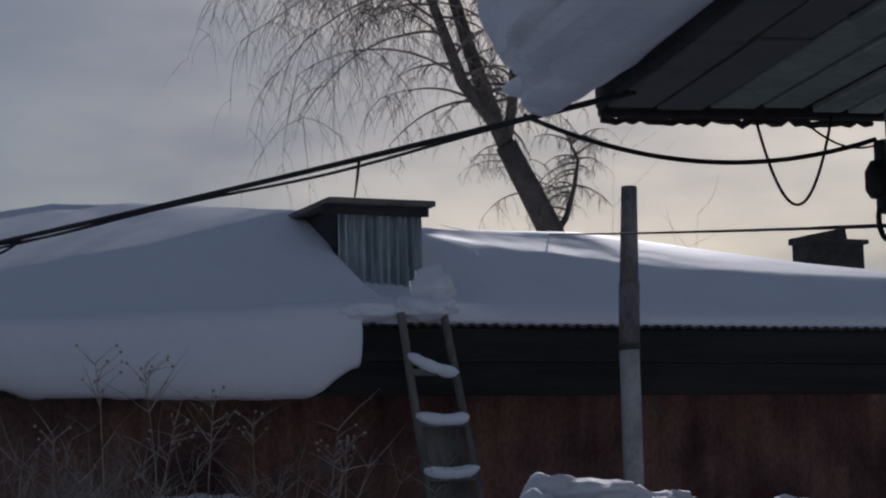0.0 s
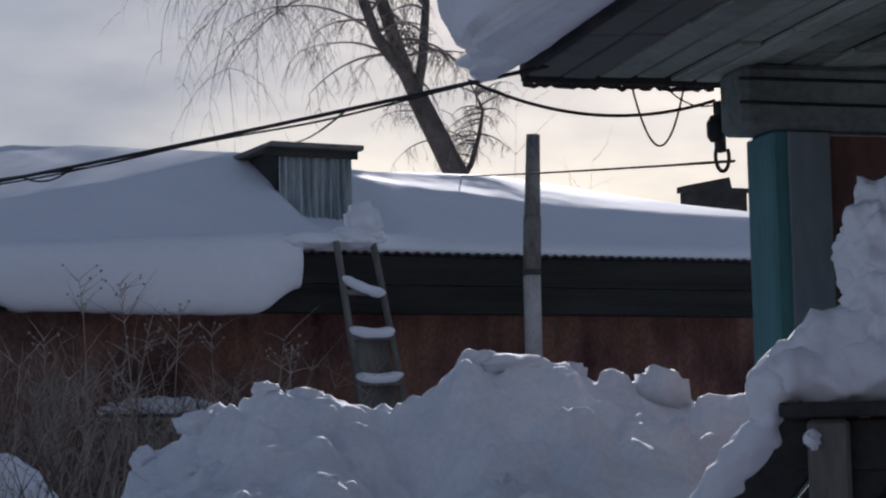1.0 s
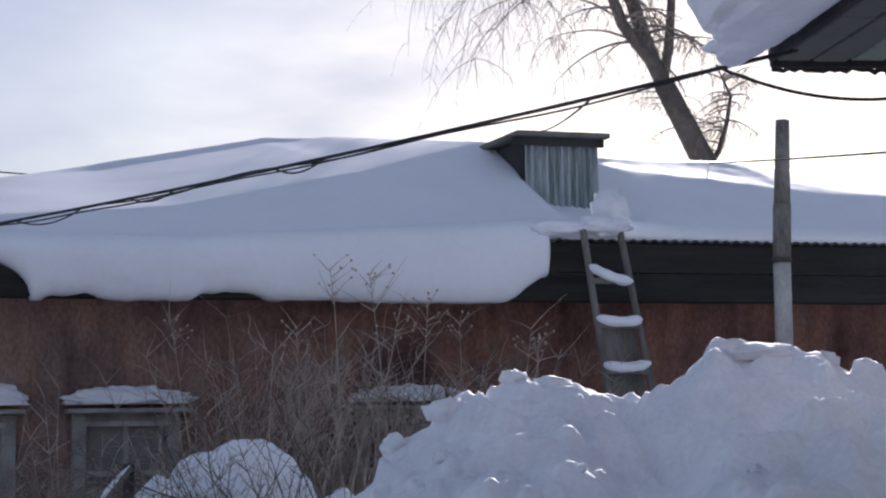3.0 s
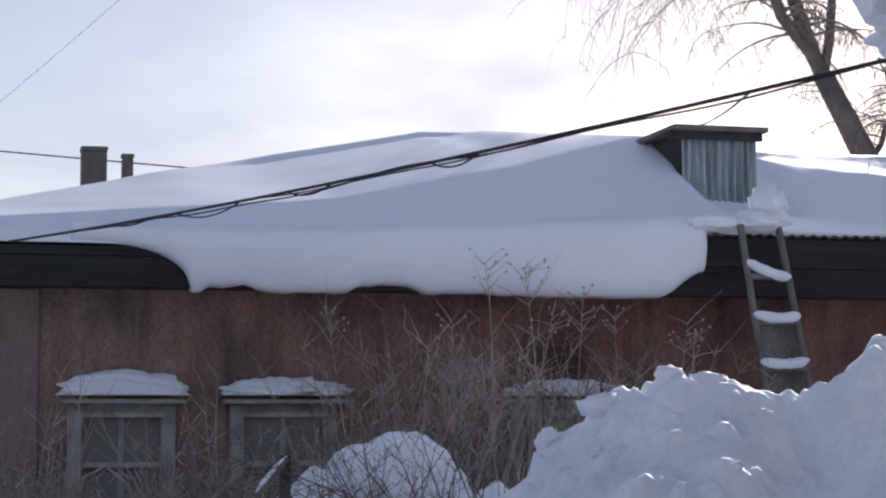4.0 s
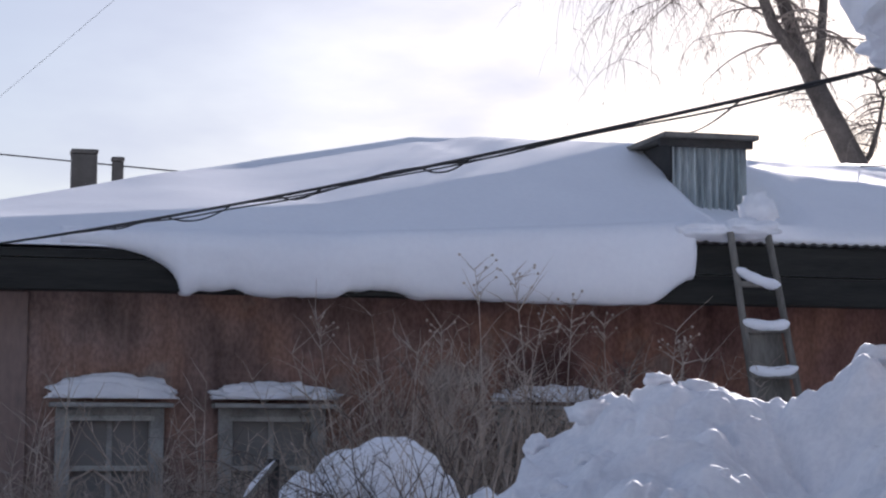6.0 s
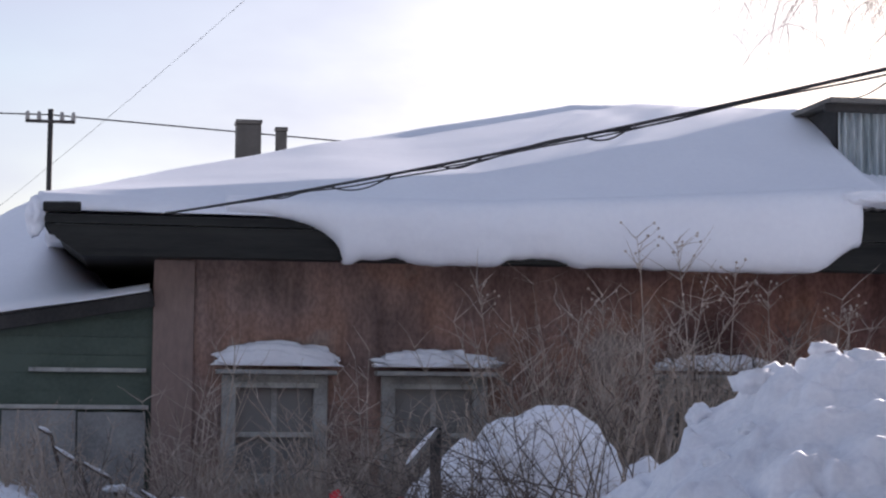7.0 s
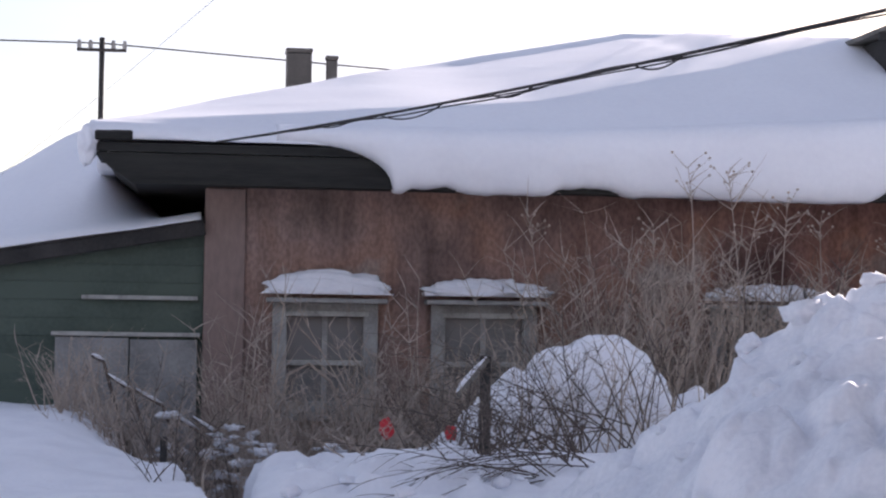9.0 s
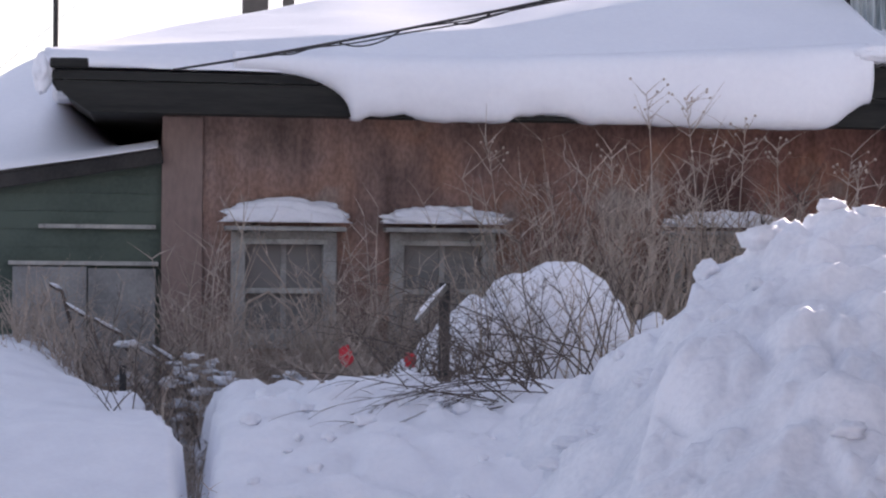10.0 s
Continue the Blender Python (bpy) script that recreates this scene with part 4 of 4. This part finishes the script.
def canes():
    rnd = random.Random(23)
    for k in range(52):
        x, y = (rnd.uniform(0.25, 5.1) if k % 2 else rnd.gauss(3.7, 0.5)), rnd.uniform(11.5, 12.3)
        ob = thing("dry_bush", None, None, "leafless dry canes standing in the snow by the wall", "bush", "dry canes by the wall")
        for _ in range(5):
            bm = bmesh.new()
            cane(bm, (x + rnd.uniform(-0.12, 0.12), y + rnd.uniform(-0.1, 0.1), 0.35 if x < 2 else 0.6), rnd.uniform(0.5, 1.5), (rnd.uniform(-0.35, 0.35), rnd.uniform(-0.2, 0.1)), rnd, rnd.uniform(0.005, 0.010), 9)
            part("cane", bm, STALK if k % 4 else TWIG, ob)
    for x, y, tall, lean in ((3.28, 11.7, 1.95, 0.02), (3.58, 11.7, 1.92, 0.03), (2.35, 11.8, 1.6, -0.10), (3.05, 11.8, 1.55, -0.10), (4.15, 11.8, 1.60, 0.06), (4.35, 11.7, 1.60, 0.16), (3.42, 11.6, 1.6, 0.0), (3.75, 11.7, 1.7, 0.05), (4.55, 11.8, 1.5, 0.2)):
        bm = bmesh.new()
        cane(bm, (x, y, 0.65), tall, (lean, 0), rnd, 0.009, 8, True)
        thing("dry_weed", bm, STALK, "tall dry weed stalk with seed heads", "weed", "tall dry weeds")


canes()


def thicket(x0, x1, y0, y1, count, low, high, seed, mat, label, thick=1.0):
    """A tangle of fine dead stems too dense to tell apart."""
    rnd = random.Random(seed)
    vs, fs = [], []

    def stem(p, d, length, r, n, droop, wander):
        way, at, out = list(d), list(p), [tuple(p)]
        for i in range(n + 1):
            k = r * (1 - 0.8 * i / n)
            vs.extend(((at[0] - k, at[1] - 0.5 * k, at[2]), (at[0] + k, at[1] - 0.5 * k, at[2]), (at[0], at[1] + k, at[2] + 0.3 * k)))
            if i:
                q = len(vs) - 6
                fs.extend((q + j, q + (j + 1) % 3, q + 3 + (j + 1) % 3, q + 3 + j) for j in range(3))
            way = [w + rnd.uniform(-wander, wander) for w in way]
            way[2] -= droop
            size = math.sqrt(sum(w * w for w in way)) or 1.0
            at = [c + w / size * length / n for c, w in zip(at, way)]
            out.append(tuple(at))
        return out[:-1]

    for _ in range(count):
        x, y = rnd.uniform(x0, x1), rnd.uniform(y0, y1)
        tall = rnd.uniform(low, high) * (0.7 + 0.7 * abs(noise.noise((x * 1.3, seed, 0))))
        pts = stem((x, y, ground_z(x, y) - 0.05), (rnd.uniform(-0.5, 0.5), rnd.uniform(-0.2, 0.15), 1), tall, rnd.uniform(0.003, 0.008) * thick, 8, 0.03, 0.13)
        for _ in range(rnd.randrange(5, 11)):
            a_ = rnd.uniform(0, math.tau)
            twig = stem(rnd.choice(pts[1:]), (math.cos(a_), math.sin(a_) * 0.5, rnd.uniform(-0.2, 0.9)), tall * rnd.uniform(0.12, 0.38), 0.0032 * thick, 4, 0.08, 0.2)
            if rnd.random() < 0.5:
                stem(twig[2], (math.cos(a_ + 1), 0.2, rnd.uniform(-0.3, 0.6)), tall * 0.12, 0.0022 * thick, 3, 0.08, 0.2)
    me = bpy.data.meshes.new("thicket")
    me.from_pydata(vs, [], fs)
    me.materials.append(mat)
    tagged(new("thicket", me), label, "brush", kind="stuff")


thicket(0.3, 2.9, 11.4, 12.7, 620, 0.5, 1.05, 71, STALK, "tangled grey-brown dead weeds before the windows", 1.2)
thicket(0.9, 2.6, 11.4, 12.4, 160, 0.4, 0.9, 76, BRUSH, "darker dead weeds before the windows", 1.2)
thicket(2.6, 4.9, 11.5, 12.6, 330, 0.8, 1.55, 72, STALK, "tall tangled dead weeds against the red wall", 1.1)
thicket(2.8, 4.6, 11.4, 12.4, 200, 0.4, 0.9, 77, BRUSH, "low dead weeds against the red wall", 1.2)
thicket(-0.9, 0.3, 11.4, 12.7, 170, 0.35, 0.8, 73, STALK, "tangled dead weeds before the shed", 1.1)
thicket(0.15, 0.24, 7.0, 8.6, 45, 0.15, 0.34, 74, STALK, "dry dead brush along the narrow end of the trench")
thicket(0.06, 0.27, 8.6, 10.8, 110, 0.20, 0.42, 75, BRUSH, "dark dead brush filling the trench")
thicket(1.5, 3.1, 10.1, 10.6, 60, 0.5, 0.95, 78, BRUSH, "thin bare stems around the snow mound")


def shrub(base, count, tall, spread, seed, mat, label):
    rnd = random.Random(seed)
    ob = thing("shrub", None, None, label, "shrub")
    for _ in range(count):
        a_ = rnd.uniform(0, math.tau)
        s = rnd.uniform(0.1, 1.0) * spread
        bm = bmesh.new()
        fx, fy = base[0] + rnd.uniform(-0.25, 0.25), base[1] + rnd.uniform(-0.2, 0.2)
        foot = (fx, fy, ground_z(fx, fy) - 0.03)
        cane(bm, foot, tall * rnd.uniform(0.5, 1.15), (math.cos(a_) * s, math.sin(a_) * s * 0.5), rnd, rnd.uniform(0.0025, 0.0058), 10, wander=0.30)
        part("stem", bm, mat, ob)


shrub((2.25, 9.95, 0.70), 13, 1.0, 0.9, 3, TWIG, "bare dark shrub before the snow mound")
shrub((2.55, 9.85, 0.80), 12, 1.0, 0.8, 4, TWIG, "bare dark shrub beside the snow mound")
shrub((1.80, 9.55, 0.84), 16, 0.60, 1.8, 5, TWIG, "low bare shrub spreading over the snow")
shrub((1.45, 9.1, 0.80), 34, 0.50, 1.6, 6, TWIG, "low bare shrub spreading over the snow")
def drooping_shrub(base, count, seed, label):
    """Long thin twigs that bend over to one side and hang over the snow."""
    rnd = random.Random(seed)
    ob = thing("drooping_shrub", None, None, label, "shrub")
    for _ in range(count):
        bm = bmesh.new()
        p = (base[0] + rnd.uniform(-0.2, 0.2), base[1] + rnd.uniform(-0.15, 0.15), base[2] + rnd.uniform(-0.05, 0.1))
        pts = limb(bm, p, (-1, rnd.uniform(-0.5, 0.1), rnd.uniform(0.0, 1.3)), rnd.uniform(0.5, 1.1), rnd.uniform(0.0025, 0.0048), rnd, rnd.uniform(0.3, 0.9), 9, 4, 0.22)
        for _ in range(7):
            q = pts[rnd.randrange(2, len(pts))]
            limb(bm, q, (-1, rnd.uniform(-0.6, 0.3), rnd.uniform(-0.7, 0.6)), rnd.uniform(0.08, 0.28), 0.0020, rnd, 0.5, 5, 3, 0.3)
        part("stem", bm, TWIG, ob)


drooping_shrub((1.68, 8.25, 0.88), 24, 41, "bare shrub with long twigs drooping over the snow")
drooping_shrub((1.95, 8.5, 1.0), 8, 42, "bare shrub with long twigs drooping over the snow")
shrub((1.25, 8.75, 0.76), 12, 0.42, 1.7, 26, TWIG, "low bare twigs lying over the snow")
shrub((1.65, 8.8, 0.76), 10, 0.42, 1.5, 27, TWIG, "low bare twigs lying over the snow")
shrub((1.0, 9.3, 0.82), 18, 0.40, 2.4, 16, STALK, "low dry shrub spreading over the snow")
shrub((0.70, 10.6, 0.80), 18, 0.45, 1.6, 17, STALK, "low dry shrub spreading over the snow")
shrub((0.30, 11.2, 0.55), 22, 0.75, 1.3, 8, STALK, "dry grassy bush beside the trench")
shrub((-0.15, 11.6, 0.60), 16, 0.75, 1.1, 9, STALK, "dry grassy bush beside the shed")
shrub((0.35, 11.0, 0.60), 40, 0.62, 1.6, 53, STALK, "dense low dry bush before the house wall")
shrub((-0.25, 11.2, 0.60), 40, 0.60, 1.6, 54, STALK, "dense low dry bush before the house wall")
shrub((0.75, 11.4, 0.60), 34, 0.95, 1.4, 51, STALK, "dry bare bush before the house windows")
shrub((1.35, 11.5, 0.62), 32, 1.0, 1.1, 52, STALK, "dry bare bush before the house windows")
shrub((0.0, 9.2, 0.30), 16, 0.45, 1.4, 12, TWIG, "dark brush in the trench")
shrub((0.05, 9.8, 0.25), 22, 0.55, 1.2, 10, TWIG, "dark brush in the trench")


def snowy_bush(x, y, z, wide, high, seed, count):
    rnd = random.Random(seed)
    ob = thing("snowy_bush", None, None, "low dry bush loaded with clumps of snow", "bush", "snow-loaded bushes")
    for _ in range(16):
        a_ = rnd.uniform(0, math.tau)
        bm = bmesh.new()
        cane(bm, (x + rnd.uniform(-0.5, 0.5) * wide, y + rnd.uniform(-0.2, 0.2), z - 0.15), high * rnd.uniform(0.8, 1.5), (math.cos(a_) * 0.8, math.sin(a_) * 0.3), rnd, 0.005, 8, wander=0.3)
        part("stem", bm, STALK, ob)
    for k in range(count):
        u = rnd.gauss(0, 0.4)
        r = rnd.uniform(0.010, 0.034)
        c = (x + u * wide, y + rnd.uniform(-0.2, 0.2), z + high * rnd.uniform(0, 1) * math.exp(-u * u * 2))
        part("snow_clump", blob(bmesh.new(), c, (r * rnd.uniform(1.3, 2.8), r, r * rnd.uniform(0.5, 0.9)), k + seed, 1.1, 3, 3.5), SNOW, ob, "snow caught on the twigs", True)


snowy_bush(0.32, 11.3, 0.50, 0.42, 0.45, 31, 34)
snowy_bush(-0.10, 11.6, 0.55, 0.30, 0.40, 47, 16)
snowy_bush(0.85, 11.2, 0.50, 0.35, 0.30, 59, 16)


def snowy_branch(p, q, seed):
    p, q = Vector(p), Vector(q)
    ob = thing("snowy_branch", None, None, "fallen branch with a streak of snow on it", "branch", "snowy branches by the shed")
    root = q + (q - p).normalized() * 0.3
    root.z = 0.3
    part("stick", tube(bmesh.new(), [p, p.lerp(q, 0.5), q, root], [0.006, 0.010, 0.012, 0.014], 6), TWIG, ob)
    up = Vector((0, -0.004, 0.016))
    bm = tube(bmesh.new(), [p.lerp(q, f) + up for f in (0.05, 0.3, 0.6, 0.95)], [0.003, 0.010, 0.013, 0.004], 8)
    part("streak", bm, SNOW, ob, "snow streak", True)


for k, (p, q) in enumerate((((-0.52, 11.9, 1.18), (-0.36, 11.9, 1.08)), ((-0.34, 11.8, 1.09), (-0.16, 11.8, 0.99)), ((-0.12, 11.7, 0.95), (0.08, 11.7, 0.83)), ((0.02, 11.6, 0.93), (0.22, 11.6, 0.80)), ((-0.62, 11.95, 1.30), (-0.54, 11.95, 1.26)))):
    snowy_branch(p, q, k)
# thin pale arch by the wall, its kind not known
thing("pale_arch", tube(bmesh.new(), [(0.60, 12.5, 0.35), (0.61, 12.5, 0.95), (0.66, 12.5, 1.17), (0.80, 12.5, 1.25), (0.95, 12.5, 1.13), (1.05, 12.5, 0.9), (1.12, 12.5, 0.4)], 0.010, 6), STALK, "pale arch-shaped outline by the wall", "branch")


def stake():
    ob = thing("stake", None, None, "dark wooden stake with a slanting snowy slat", "stake")
    part("upright", boxed(1.62, 1.68, 10.25, 10.29, 0.4, 1.37, 0.006), DARK_WOOD, ob)
    m = Matrix.Translation((1.65, 10.24, 1.36)) @ Matrix.Rotation(radians(-50), 4, "Y")
    part("slat", boxed(-0.27, 0.0, -0.015, 0.01, -0.028, 0.0, 0.004, m), OLD_WOOD, ob)
    part("slat_snow", tube(bmesh.new(), [m @ Vector((-0.26, -0.005, 0.0)), m @ Vector((-0.2, -0.005, 0.006)), m @ Vector((-0.10, -0.005, 0.008)), m @ Vector((0.0, -0.005, 0.0))], [0.006, 0.015, 0.014, 0.005], 10), SNOW, ob, "snow stuck to the slat", True)


stake()


def red_scrap(p, r, seed):
    thing("red_scrap", blob(bmesh.new(), p, r, seed, 0.4, 3, 2), RED, "bright red plastic scrap caught in the shrub", "scrap", "red scraps", smooth=True)


red_scrap((1.07, 10.02, 0.97), (0.04, 0.03, 0.055), 2)
red_scrap((1.42, 10.0, 0.95), (0.035, 0.025, 0.04), 5)


def fence_post():
    bm = boxed(-0.16, -0.12, 10.9, 10.94, 0.3, 0.86, 0.005)
    thing("fence_post", bm, DARK_WOOD, "short dark stake in the snow bank", "post")


fence_post()


def far_shed():
    ob = thing("far_hut", None, None, "dark hut roof far behind the house", "hut")
    part("wall", boxed(20.5, 21.75, 30, 30.5, 0.0, 6.08), DARK_WOOD, ob)
    bm = bmesh.new()
    pts = [(20.42, 6.08), (21.8, 6.08), (21.8, 6.16), (21.32, 6.16), (21.28, 6.37), (20.42, 6.2)]
    f = bm.faces.new([bm.verts.new((x, 29.9, z)) for x, z in pts])
    g = bmesh.ops.extrude_face_region(bm, geom=[f])
    bmesh.ops.translate(bm, vec=(0, 0.6, 0), verts=[v for v in g["geom"] if isinstance(v, bmesh.types.BMVert)])
    part("roof", bm, DARK_WOOD, ob)


far_shed()
HOUSE_WIRE_END = (17.97, 41.26, 7.86)
thing("house_wire", tube(bmesh.new(), rope((3.78, 5.28, 2.50), HOUSE_WIRE_END, 0.1, 40), 0.006, 5), CABLE, "thin wire running from the porch post", "wire", smooth=True)
thing("dormer_wire", tube(bmesh.new(), rope((2.67, 6.12, 2.755), (5.36, 13.36, 3.832), 0.03, 24), 0.005, 5), CABLE, "wire branching off towards the roof vent", "wire", smooth=True)


# ---- distance ----
def chimney(x0, x1, y, z1, mat, label):
    ob = thing("chimney", None, None, label, "chimney", "chimneys behind the roof")
    part("shaft", boxed(x0, x1, y, y + (x1 - x0), 1.5, z1 - 0.05, 0.01), mat, ob)
    part("cap", boxed(x0 - 0.01, x1 + 0.01, y - 0.01, y + (x1 - x0) + 0.01, z1 - 0.045, z1, 0.01), SOOT, ob)


chimney(0.985, 1.255, 20.0, 4.46, SOOT, "dark square chimney behind the roof")
chimney(1.415, 1.535, 20.0, 4.39, SOOT, "thin dark chimney behind the roof")


def utility_pole():
    ob = thing("utility_pole", None, None, "distant wooden power pole with insulators", "utility pole")
    x, y = -1.49, 30.0
    part("mast", tube(bmesh.new(), [(x, y, 0), (x, y, 5.95)], 0.045, 10), DARK_WOOD, ob, smooth=True)
    part("crossarm", boxed(x - 0.39, x + 0.39, y - 0.06, y - 0.02, 5.72, 5.77), DARK_WOOD, ob)
    for dx in (-0.36, -0.18, 0.18, 0.36):
        part("insulator", tube(bmesh.new(), [(x + dx, y - 0.04, 5.77), (x + dx, y - 0.04, 5.90)], [0.04, 0.03], 8), PORCELAIN, ob)
    bm = tube(bmesh.new(), rope((-30, 32, 6.6), (x, y, 5.86), 0.15), 0.012, 4)
    thing("overhead_wire", bm, CABLE, "thin overhead wire from the power pole", "wire")
    bm = tube(bmesh.new(), rope((x, y, 5.86), (30, 29, 4.2), 0.1), 0.012, 4)
    thing("overhead_wire", bm, CABLE, "thin overhead wire from the power pole", "wire")


utility_pole()


WIRE_A, WIRE_B = (-1.34, 12.87, 2.47), (1.13, 8.93, 4.11)
thing("overhead_wire", tube(bmesh.new(), rope(WIRE_A, WIRE_B, 0.05, 20), 0.0011, 5), CABLE, "thin wire crossing the sky above the roof", "wire", smooth=True)


def sapling(x, y, tall, lean, seed):
    rnd = random.Random(seed)
    ob = thing("sapling", None, None, "thin bare sapling behind the house", "sapling", "saplings behind the house")
    bm = bmesh.new()
    cane(bm, (x, y, 0.7), tall, (lean, 0), rnd, 0.006, 5)
    part("stem", bm, TWIG, ob)


sapling(10.6, 19.0, 4.7, 0.05, 1)
sapling(11.2, 19.2, 4.2, 0.10, 2)
sapling(12.1, 19.5, 4.3, -0.02, 3)
